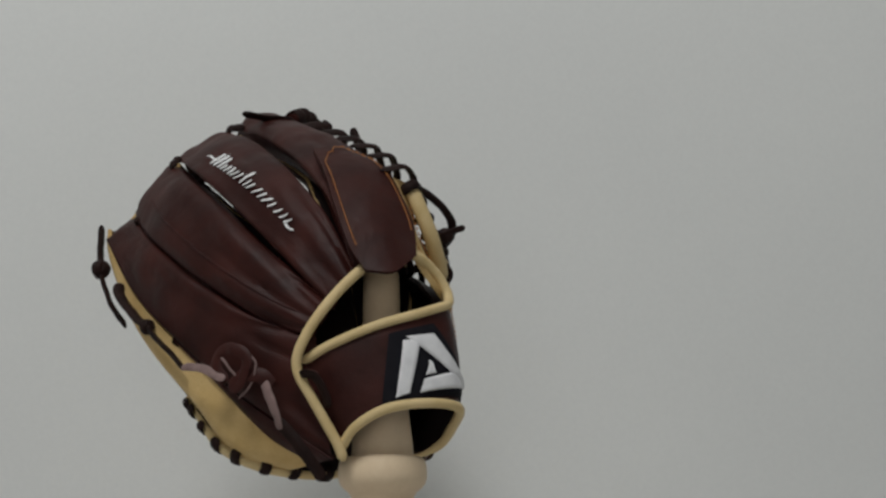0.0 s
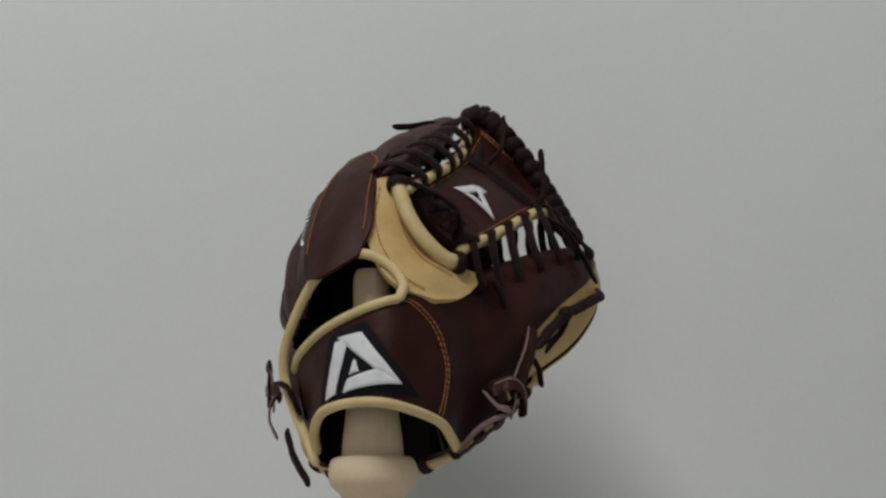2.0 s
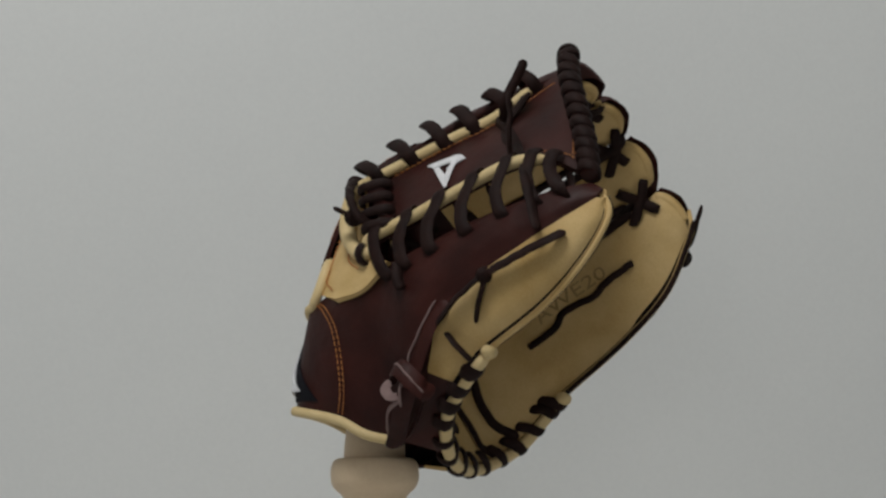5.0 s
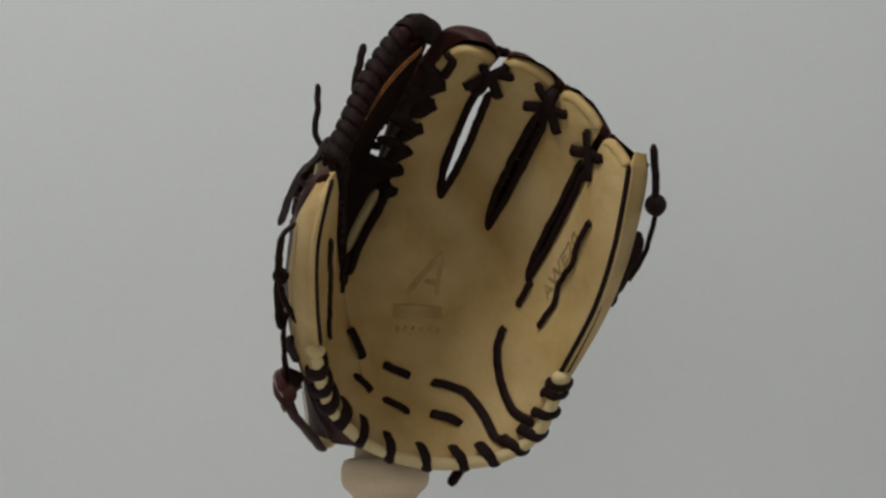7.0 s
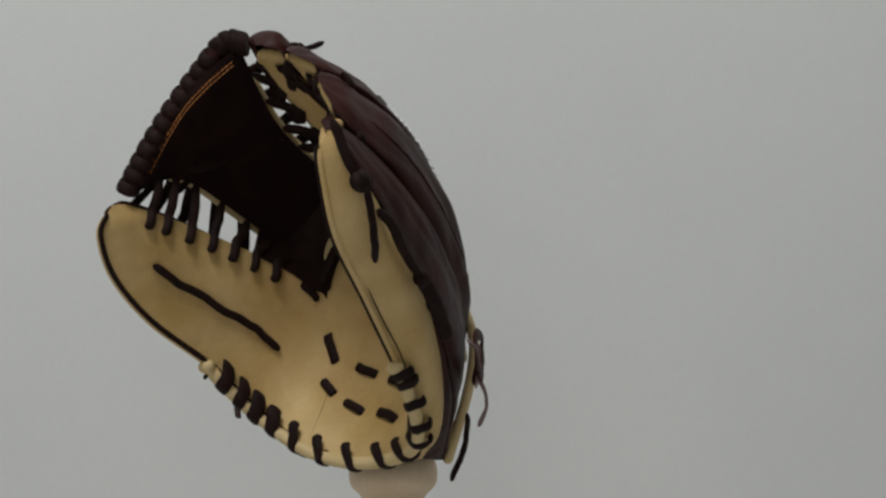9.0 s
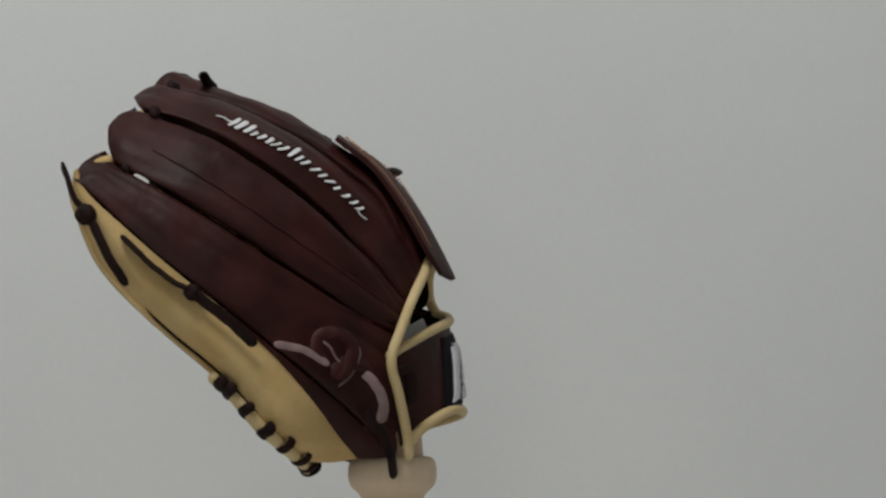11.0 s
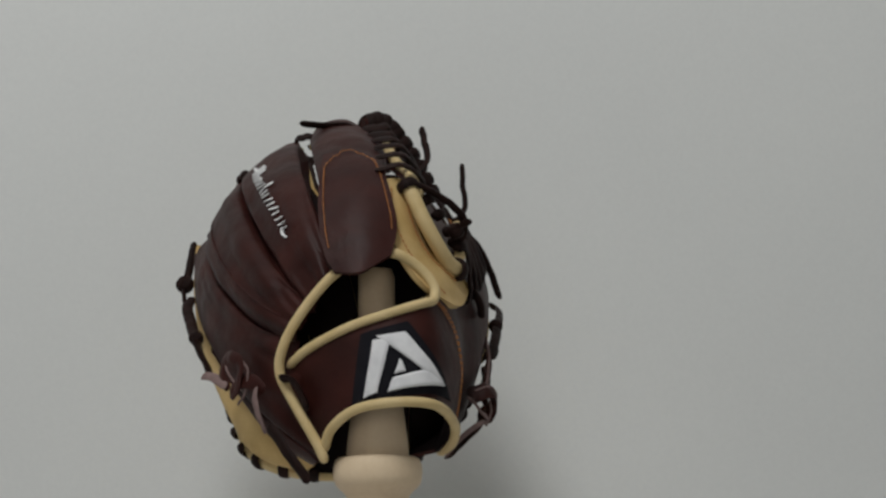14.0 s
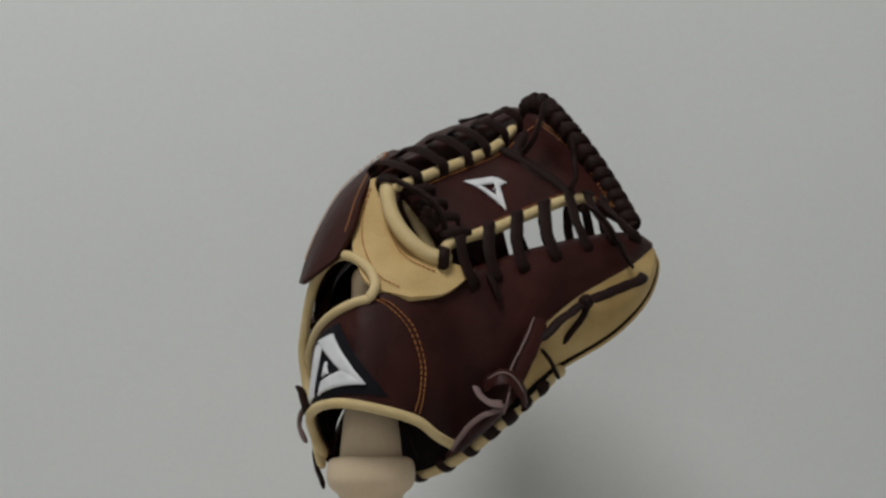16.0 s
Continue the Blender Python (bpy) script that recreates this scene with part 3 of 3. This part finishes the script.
# lace down the thumb's palm
def nearest(rows, p):
    return min(((i, j) for i in range(len(rows)) for j in range(len(rows[0]))), key=lambda q: (rows[q[0]][q[1]] - p).length)


def on_rows(rows, ns, i, j, lift):
    a, b = max(0, min(int(i), len(rows) - 2)), max(0, min(int(j), len(rows[0]) - 2))
    p = rows[a][b].lerp(rows[a + 1][b], i - a).lerp(rows[a][b + 1].lerp(rows[a + 1][b + 1], i - a), j - b)
    return p + ns[a][b] * lift


thumb_out = normals(THUMB_ROWS)
(i0, j0), (i1, j1) = nearest(THUMB_ROWS, V(-.034, .170, .252)), nearest(THUMB_ROWS, V(-.031, .068, .199))
pts = [on_rows(THUMB_ROWS, thumb_out, i0 + (i1 - i0) * k / 9, j0 + (j1 - j0) * k / 9 + 0.12 * math.sin(2.2 * k), 0.0014) for k in range(10)]
lace(pts, 0.0030, 0.0016, thumb_out[20][8], "palm_lace", 50)
lace([on_rows(THUMB_ROWS, thumb_out, 17, 14.2, 0.001), on_rows(THUMB_ROWS, thumb_out, 15.5, 14.1, 0.002), on_rows(THUMB_ROWS, thumb_out, 14, 14.0, 0.001)], 0.003, 0.0016, thumb_out[14][8], "palm_lace")

web_out = Vector((0.9, -0.36, 0.22)).normalized()


def on_web(s, t, lift):
    """s from the root outwards, t from the lower side to the upper."""
    up = web_rows[0][0].z < web_rows[0][-1].z
    r, c = s * 45, (t if up else 1 - t) * 15
    i, j = min(int(r), 44), min(int(c), 14)
    p = web_rows[i][j].lerp(web_rows[i + 1][j], r - i).lerp(web_rows[i][j + 1].lerp(web_rows[i + 1][j + 1], r - i), c - j)
    return p + web_out * lift


# dark leather closing the foot of the web
foot_a = [on_web(q, t, -0.0055) for q, t in ((.22, .97), (.12, .92), (.10, .7), (.10, .5), (.12, .08), (.22, .03))]
foot_b = [p - Vector((0.002, 0, 0)) for p in (at(EDGE_INDEX, 3.5), at(EDGE_INDEX, 3.0), at(EDGE_INDEX, 2.5), at(EDGE_INDEX, 1.9), EDGE_THUMB[3], EDGE_THUMB[3].lerp(EDGE_THUMB[4], 0.6))]
part("web_foot", sheet(loft([foot_a, foot_b], 8, 24), 0.002, (-1, 0.2, 0)), [LACE, BROWN, LACE], glove, "dark leather at the foot of the web")

ridge("foot_roll", [at(EDGE_INDEX, 2.2 + 0.75 * k / 10) + Vector((0.003, 0.006, 0.002)) for k in range(11)], 0.0045, PIPING, "cream roll at the foot of the web")
for side in (0.005, -0.006):
    lace([at(EDGE_INDEX, 2.05 + 0.95 * k / 6) + Vector((0.003 + side, 0.009, 0.002 + side)) for k in range(7)], 0.0034, 0.0020, (-0.6, 0.8, 0), "foot_lace", 24)

# ---- web: roll, laces, wrapped edge ----
web_out = Vector((0.9, -0.36, 0.22)).normalized()
ridge("web_roll", curve([p + web_out * 0.003 for p in UPPER[4::-1]] + [V(-.024, .000, .316)], 50), 0.0040, PIPING, "cream leather roll along the web")
ridge("web_roll", curve([V(-.052, .026, .262)] + [p + web_out * 0.003 for p in LOWER[:5]], 50), 0.0042, PIPING, "cream leather roll along the web")
root_roll = [V(*q) for q in [(-.021, -.003, .319), (-.026, -.006, .309), (-.033, -.006, .293), (-.041, .000, .277), (-.049, .014, .263), (-.055, .030, .260)]]
ridge("root_roll", curve(root_roll, 40), 0.0056, PIPING, "thick cream leather roll at the web root", 12)
for k, way in ((2, 1), (36, -1)):
    line = curve(root_roll, 40)
    go = (line[k + 1] - line[k]).normalized()
    a = Vector((0.7, -0.7, 0)) - go * go.dot(Vector((0.7, -0.7, 0)))
    a.normalize()
    b = go.cross(a)
    lace([line[k] + (a * math.cos(w) + b * math.sin(w)) * 0.0072 for w in (math.pi * (-0.7 + 1.4 * j / 8) for j in range(9))], 0.0040, 0.0018, None, "root_lace", 24, axis=go)
upper_line, lower_line = curve(UPPER, 61), curve(LOWER, 61)
top_line = curve(TOP[2:], 61)
inner_line = curve(EDGE_THUMB[3:], 61)
for k in range(6):
    x = 4 + k * 7.6
    p = upper_line[int(x)]
    c = at(BACK_INDEX, 1.2 + 2.3 * k / 5.3)
    c2 = c.lerp(at(BACK_A, 1.15 + 2.3 * k / 5.3), 0.16) + Vector((0, -0.004, 0.006))
    pts = [p - web_out * 0.001 + Vector((0, 0.002, -0.006)), p + web_out * 0.006 + Vector((0, 0.001, -0.004)), p + web_out * 0.0095 + Vector((0, -0.001, 0.002)),
           p.lerp(c, 0.55) + web_out * 0.010 + Vector((0, -0.003, 0.006)), c + web_out * 0.007 + Vector((0, -0.003, 0.005)), c2]
    lace(pts, 0.0049, 0.0018, web_out, "web_lace", 30, axis=upper_line[int(x) + 2] - upper_line[int(x)])
    b = 2.98 + 0.44 * k
    pts = [p - web_out * 0.007, p.lerp(at(EDGE_INDEX, b), 0.6) - web_out * 0.008, on_palm(-.10, b, 0.003), on_palm(.01, b + 0.02, 0.0035), on_palm(.12, b + 0.05, 0.0020), on_palm(.14, b + 0.05, -0.001)]
    lace(pts, 0.0056, 0.0022, palm_out(0.1, b), "web_lace", 30)
for k in range(7):
    x = 2 + k * 7.0
    p = lower_line[int(x)]
    c = top_line[int(5 + k * 6.9)]
    pts = [p - web_out * 0.001 + Vector((0, 0.002, 0.006)), p + web_out * 0.006 + Vector((0, 0.001, 0.004)), p + web_out * 0.0095 + Vector((0, 0.001, -0.003)),
           p.lerp(c, 0.6) + web_out * 0.0075 + Vector((0, -0.002, 0.001)), c + web_out * 0.004 + Vector((0.001, 0, 0.0)), c + Vector((0.0035, 0.002, -0.004)), c + Vector((-0.002, 0.003, -0.007))]
    lace(pts, 0.0047, 0.0018, web_out, "web_lace", 30, axis=lower_line[int(x) + 2] - lower_line[int(x)])
    e = inner_line[int(4 + k * 7.2)]
    pts = [p - web_out * 0.006, p.lerp(e, 0.6) - web_out * 0.007, e + Vector((-0.003, 0.001, 0.001)), e + Vector((-0.0045, 0.003, -0.008)), e + Vector((-0.002, 0.004, -0.013))]
    lace(pts, 0.0034, 0.0020, web_out, "web_lace", 24)
# dense lacing at the root of the web
for k in range(4):
    p = V(-.029 - .007 * k, .006 + .006 * k, .308 - .011 * k)
    pts = [p + web_out * 0.001, p + web_out * 0.006 + Vector((0, 0.002, 0.001)), p + web_out * 0.009 + Vector((0, 0.010, 0.002)), p + web_out * 0.006 + Vector((0, 0.020, 0.004)), p + Vector((0, 0.024, 0.004))]
    lace(pts, 0.0036, 0.0022, web_out, "root_lace", 24)
for k in range(15):
    x = 2 + 36 * k / 14
    i = min(int(x), 38)
    p = edge_line[i].lerp(edge_line[i + 1], x - i)
    go = (edge_line[i + 1] - edge_line[i - 1]).normalized()
    a = go.orthogonal().normalized()
    b = go.cross(a)
    ring = [p + (a * math.cos(w) + b * math.sin(w)) * 0.0070 + go * 0.0030 * math.sin(w) for w in (2 * math.pi * j / 20 for j in range(21))]
    bm = bmesh.new()
    tube(bm, ring, 0.0043 * random.uniform(0.9, 1.08), 0.0014, None, 8, axis=go)
    part("edge_lace", bm, LACE, glove)
# stepped scallops of the edge leather and loose laces inside the web
lace([V(*q) for q in [(-.026, .150, .318), (-.020, .120, .330), (-.004, .112, .352), (.004, .124, .372)]], 0.004, 0.0025, web_out, "web_lace", 24)
lace([V(*q) for q in [(.000, .100, .356), (-.016, .120, .340), (-.034, .140, .318), (-.040, .150, .304)]], 0.004, 0.0025, web_out, "web_lace", 24)

web_emblem = part("web_emblem", sheet([[on_web(*q) for q in row] for row in field([(0.296, 0.485), (0.316, 0.480), (0.324, 0.450), (0.300, 0.460)], 0.0014, 4)], 0.0015, web_out), [WHITE] * 3, glove, "white embroidered emblem")
for corners in ([(0.223, 0.745), (0.250, 0.605), (0.340, 0.525), (0.343, 0.645)], [(0.343, 0.645), (0.340, 0.525), (0.274, 0.165), (0.280, 0.355)], [(0.250, 0.605), (0.270, 0.585), (0.292, 0.345), (0.274, 0.165)],
                [(0.336, 0.645), (0.356, 0.605), (0.370, 0.485), (0.334, 0.485)]):
    part("emblem_bar", sheet([[on_web(*q) for q in row] for row in field(corners, 0.0014, 6)], 0.0015, web_out), [WHITE] * 3, web_emblem)


# ---- stitching ----
def stitches(name, line, count, out, lift=0.0008):
    """A row of short raised threads along a line."""
    bm = bmesh.new()
    pts = curve(line, count * 3 + 1)
    for k in range(count):
        a, b = pts[3 * k], pts[3 * k + 2]
        tube(bm, [a + out * lift * 0.3, a.lerp(b, 0.5) + out * lift, b + out * lift * 0.3], 0.00045, sides=5)
    return tagged(part(name, bm, THREAD, glove, "row of orange stitching"), kind="stuff")


for x in (0.4, 1.3):
    path = ((0, 0.8), (2.6, 3.3), (4.6, 6.6), (4.4, 9.9), (2.2, 12.4), (0.0, 14))
    stitches("stitching", [on_rows(BACK_ROWS, back_out, i + x * 1.3, j, 0.0006) for i, j in path], 28, Vector((0.9, -0.4, 0)))
hood = facing(loft([HOOD_C, HOOD_B, HOOD_A], 14, 26), (0, -1, 0.5))
hood_out = normals(hood)
for j in (1, 12):
    stitches("stitching", [hood[i][j] + hood_out[i][j] * 0.0008 for i in range(4, 20, 3)], 30, Vector((0, -0.8, 0.5)))
arch = [(1 + round(3 * (abs(j - 6.5) / 5.5) ** 2), j) for j in range(1, 13)]
stitches("stitching", [hood[i][j] + hood_out[i][j] * 0.0008 for i, j in arch], 14, Vector((0, -0.8, 0.5)))
for t, s0, s1 in ((.90, .10, .80), (.10, .14, .84)):
    stitches("stitching", [on_web(s0 + (s1 - s0) * k / 8, t, 0.0008) for k in range(9)], 34, web_out)
for x in (.86, .90):
    stitches("stitching", [on_web(x, t, 0.001) for t in (.08, .3, .5, .7, .92)], 26, web_out, 0.0011)
    stitches("stitching", [on_web(x, t, -0.0056) for t in (.08, .3, .5, .7, .92)], 26, -web_out, 0.0011)
root = facing(ROOT_ROWS, (0.7, -0.7, 0))
root_out = normals(root)
for j in (2, 7):
    stitches("stitching", [root[i][j] + root_out[i][j] * 0.0008 for i in range(1, 19, 3)], 24, Vector((0.7, -0.7, 0)))
seam = [over(2, 0.52 + 0.04 * math.sin(3 * k), 0.12 + 0.8 * k, 0.0002)[0] for k in (x / 12 for x in range(13))]
lace(seam, 0.0010, 0.0008, (0, -0.5, 0.8), "seam", 40, None, BROWN)

# ---- white mark on the middle finger: a row of plain slanted bars on a thin foot line ----
def mark(x, h):
    """x along the mark, h up from its foot line."""
    return over(1, 0.612 - 0.06 * x - h, 0.745 - 0.45 * x - 0.24 * h, 0.0011)[0]


def bar_mark(name, points, wide, parent, label=""):
    bm = bmesh.new()
    tube(bm, curve([mark(*p) for p in points], 6 * len(points)), wide, 0.0007, (0, -0.5, 0.85), 6, taper=True)
    return part(name, bm, INK, parent, label)


script = bar_mark("script_mark", [(-.075, .035), (-.03, .046), (.02, .040), (.07, .052)], 0.0012, glove,
                  "white printed mark of slanted bars")
for x, h, wide in ((.052, .108, 17), (.100, .112, 21), (.160, .104, 18), (.208, .052, 14), (.258, .058, 18), (.308, .062, 17), (.352, .058, 13), (.402, .060, 19), (.462, .110, 18),
                   (.512, .058, 14), (.556, .054, 18), (.624, .060, 19), (.676, .058, 15), (.728, .062, 19), (.780, .056, 14), (.846, .058, 19), (.902, .060, 15), (.950, .056, 17)):
    lean = random.uniform(-0.008, 0.010)
    bar_mark("mark_bar", [(x - .012 - lean, .002), (x, h * 0.5), (x + .004 + lean, h)], wide * 1e-4, script)
bar_mark("mark_bar", [(.945, .010), (.985, -.004), (1.03, .010)], 0.0013, script)


# ---- knots, tails and ties ----
def knot(places, size, material=LACE):
    """A few turns of lace wound over one another."""
    p = V(*places)
    bm = bmesh.new()
    for n in range(3):
        a = Vector((math.sin(n * 2.1), math.cos(n * 2.1), 0.4 * (n - 1))).normalized()
        b = a.orthogonal().normalized()
        c2 = a.cross(b)
        tube(bm, [p + (b * math.cos(w) + c2 * math.sin(w)) * size for w in (2 * math.pi * j / 14 for j in range(15))], 0.0036, 0.0026, None, 6)
    part("knot", bm, material, glove)


def strip(points, wide=0.003, thin=0.0018, name="lace_tail", material=None, hint=None, label=""):
    lace([V(*q) for q in points], wide, thin, hint, name, 8 * len(points), None, material, label)


knot((.179, .149, .276), 0.0050)
strip([(.179, .149, .276), (.178, .159, .290), (.176, .168, .313)], 0.0036)
strip([(.180, .145, .272), (.174, .136, .250), (.163, .126, .229)])
strip([(.167, .128, .262), (.170, .119, .254), (.165, .108, .242), (.160, .096, .232), (.155, .085, .225)], 0.0047, 0.002)
knot((.154, .083, .224), 0.0034)
strip([(.154, .082, .223), (.149, .070, .213), (.140, .056, .200), (.133, .046, .189)], 0.0047, 0.002)
strip([(-.058, .186, .258), (-.066, .178, .252), (-.069, .155, .243), (-.070, .133, .234)], 0.0045)
knot((-.069, .130, .233), 0.0032)
strip([(-.070, .128, .232), (-.071, .108, .218), (-.069, .092, .203)], 0.0045)
strip([(-.069, .134, .234), (-.068, .126, .220), (-.058, .116, .203)], 0.0026)
strip([(-.040, .134, .316), (-.046, .137, .330), (-.044, .137, .345), (-.044, .136, .362)], 0.0024, 0.0018)
strip([(-.012, .112, .350), (-.019, .118, .362), (-.016, .126, .378), (-.013, .131, .391)], 0.0034)
strip([(-.042, .146, .310), (-.053, .154, .300), (-.062, .163, .280), (-.068, .171, .260)], 0.0034)
strip([(-.026, -.002, .320), (-.040, .002, .313), (-.053, .010, .304), (-.060, .017, .294), (-.056, .024, .284), (-.046, .028, .280)], 0.0034, 0.0022)
strip([(-.048, .010, .286), (-.056, .010, .289), (-.066, .006, .293)], 0.0034)
knot((-.054, .014, .287), 0.0040)
strip([(.030, .116, .384), (.042, .113, .391), (.060, .110, .391), (.079, .107, .393)], 0.0036, 0.002)
strip([(-.060, .056, .250), (-.066, .058, .240), (-.066, .062, .230)], 0.004, 0.0025)

# ties at the wrist, brown leather with a pale flesh side
PALE = "pale suede side of a leather tie"
strip([(.137, .032, .189), (.126, .016, .186), (.112, .002, .177)], 0.0036, 0.0010, "tie", SUEDE, (-0.6, -0.6, 0.5), PALE)
strip([(.111, .003, .175), (.117, .009, .187), (.114, .006, .197), (.106, -.005, .198), (.099, -.011, .190), (.102, -.008, .176), (.108, -.002, .168)], 0.0042, 0.0012, "tie", BROWN, (-0.7, -0.6, 0.2))
strip([(0.116, 0.011, .196), (0.111, 0.001, .188), (0.105, -0.003, .179), (0.096, -0.010, .179)], 0.0009, 0.0009, "tie", SUEDE, None, PALE)
strip([(0.098, -0.010, .194), (0.093, -0.014, .186), (0.096, -0.009, .172), (0.103, -0.002, .163)], 0.0009, 0.0009, "tie", SUEDE, None, PALE)
strip([(0.109, 0.001, .170), (0.101, -0.007, .178), (0.089, -0.014, .178), (0.081, -0.017, .170)], 0.0050, 0.0014, "tie", BROWN, (-0.6, -0.7, 0.2))
strip([(0.087, -0.014, .174), (0.086, -0.023, .164), (0.082, -0.027, .152), (0.078, -0.024, .140)], 0.0040, 0.0010, "tie", SUEDE, (-0.8, -0.5, 0.3), PALE)
strip([(.078, -.014, .148), (.068, -.021, .134), (.057, -.024, .119), (.047, -.023, .105)], 0.0042, 0.0020, "tie", LACE, (-0.5, -0.8, 0))
strip([(.066, -.033, .178), (.057, -.037, .176), (.050, -.037, .166), (.046, -.034, .155)], 0.0045, 0.0020, "lace_tail", LACE)
strip([(-.064, .096, .221), (-.068, .087, .204), (-.068, .077, .185), (-.066, .068, .166)], 0.0062, 0.0014, "tie", BROWN, (1, -0.2, 0))
strip([(-.065, .091, .222), (-.069, .081, .205), (-.069, .071, .187), (-.067, .066, .176)], 0.0008, 0.0009, "tie", SUEDE, None, PALE)
strip([(-.057, .052, .170), (-.069, .058, .176), (-.073, .067, .174), (-.071, .077, .164), (-.061, .082, .156)], 0.0066, 0.0014, "tie", BROWN, (0.9, 0.1, 0.5))
strip([(-.061, .054, .175), (-.072, .061, .179), (-.075, .071, .171), (-.069, .081, .158)], 0.0009, 0.0009, "tie", SUEDE, None, PALE)
strip([(-.071, .066, .170), (-.072, .064, .160), (-.068, .062, .150)], 0.0010, 0.0009, "tie", SUEDE, None, PALE)
strip([(-.069, .062, .157), (-.067, .052, .158), (-.063, .046, .164), (-.057, .047, .170)], 0.0036, 0.0010, "tie", SUEDE, (0.8, 0.2, 0.5), PALE)
strip([(-.067, .068, .162), (-.063, .060, .150), (-.053, .050, .138), (-.042, .038, .125)], 0.0068, 0.0014, "tie", BROWN, (0.7, 0.6, -0.3))
strip([(-.069, .062, .154), (-.063, .049, .149), (-.053, .041, .140), (-.042, .035, .126)], 0.0019, 0.0010, "tie", SUEDE, (0.8, -0.3, 0.2), PALE)
strip([(-.064, .096, .198), (-.063, .104, .188), (-.058, .113, .178)], 0.003, 0.0016)

# marks pressed into the palm
def on_lobe(a, b, lift):
    """A place on the palm's own surface, swelling included."""
    i = max(0, min(3, int(a)))
    g, h = gap(i, b), gap(i + 1, b)
    return lobe(i, (a - i - g) / (1 - g - h), b) + palm_out(a, b) * lift


letters = bpy.data.curves.new("stamp", "FONT")
letters.body, letters.size, letters.extrude = "AWE20", 1.0, 0.01
proof = new("stamp", letters)
shape = bpy.data.meshes.new_from_object(proof.evaluated_get(bpy.context.evaluated_depsgraph_get()))
bpy.data.objects.remove(proof)
bm = bmesh.new()
bm.from_mesh(shape)
wide = max(v.co.x for v in bm.verts)
for v in bm.verts:
    x, y = v.co.x / wide, v.co.y / 0.7
    v.co = on_lobe(3.39 + 0.074 * x - 0.13 * y, 2.84 + 1.03 * x + 0.1 * y, 0.0004 + 0.00025 * (v.co.z > 0))
stamp = part("stamped_code", bm, STAMP, glove, "faint letters and digits stamped into the cream leather")


def pressed(corners, lift, step, parent, label=""):
    return part("embossed_bar", sheet([[on_lobe(*q) for q in row] for row in field(corners, lift, step)], 0.0015, palm_out(1.2, 1.8)), [PRESSED] * 3, parent, label)


block = pressed([(.74, 1.72), (1.62, 1.79), (1.66, 1.64), (.76, 1.57)], 0.0, 12, glove, "shallow embossed block in the palm")
for k in range(6):
    a = .84 + .15 * k
    pressed([(a, 1.50 + .009 * k), (a + .07, 1.505 + .009 * k), (a + .07, 1.44 + .009 * k), (a, 1.435 + .009 * k)], -0.0001, 4, block)
for corners in ([(.86, 1.81), (.98, 1.82), (1.42, 2.36), (1.34, 2.40)], [(1.34, 2.40), (1.42, 2.36), (1.50, 1.88), (1.40, 1.88)], [(1.16, 1.98), (1.20, 2.04), (1.44, 2.06), (1.44, 1.99)]):
    pressed(corners, -0.0002, 6, block)

def motions():
    # the display turns clockwise at about 27 degrees a second, a little faster at first and at the end
    turn = lambda t: float(np.polyval((7.8e-05, -0.000492, -0.011852, 0.055661, -27.003608, -206.47), t - 8))
    rows = [(k * 0.25, turn(k * 0.25)) for k in range(int(SECONDS * 4) + 1)]
    walk(glove, [(t, pose(0, 0, 0.3195, 0, 0, a) @ pose(-0.0012, -0.0003, 0)) for t, a in rows])
    walk(stand, [(t, pose(0, 0, 0.0, 0, 0, a)) for t, a in rows])


motions()
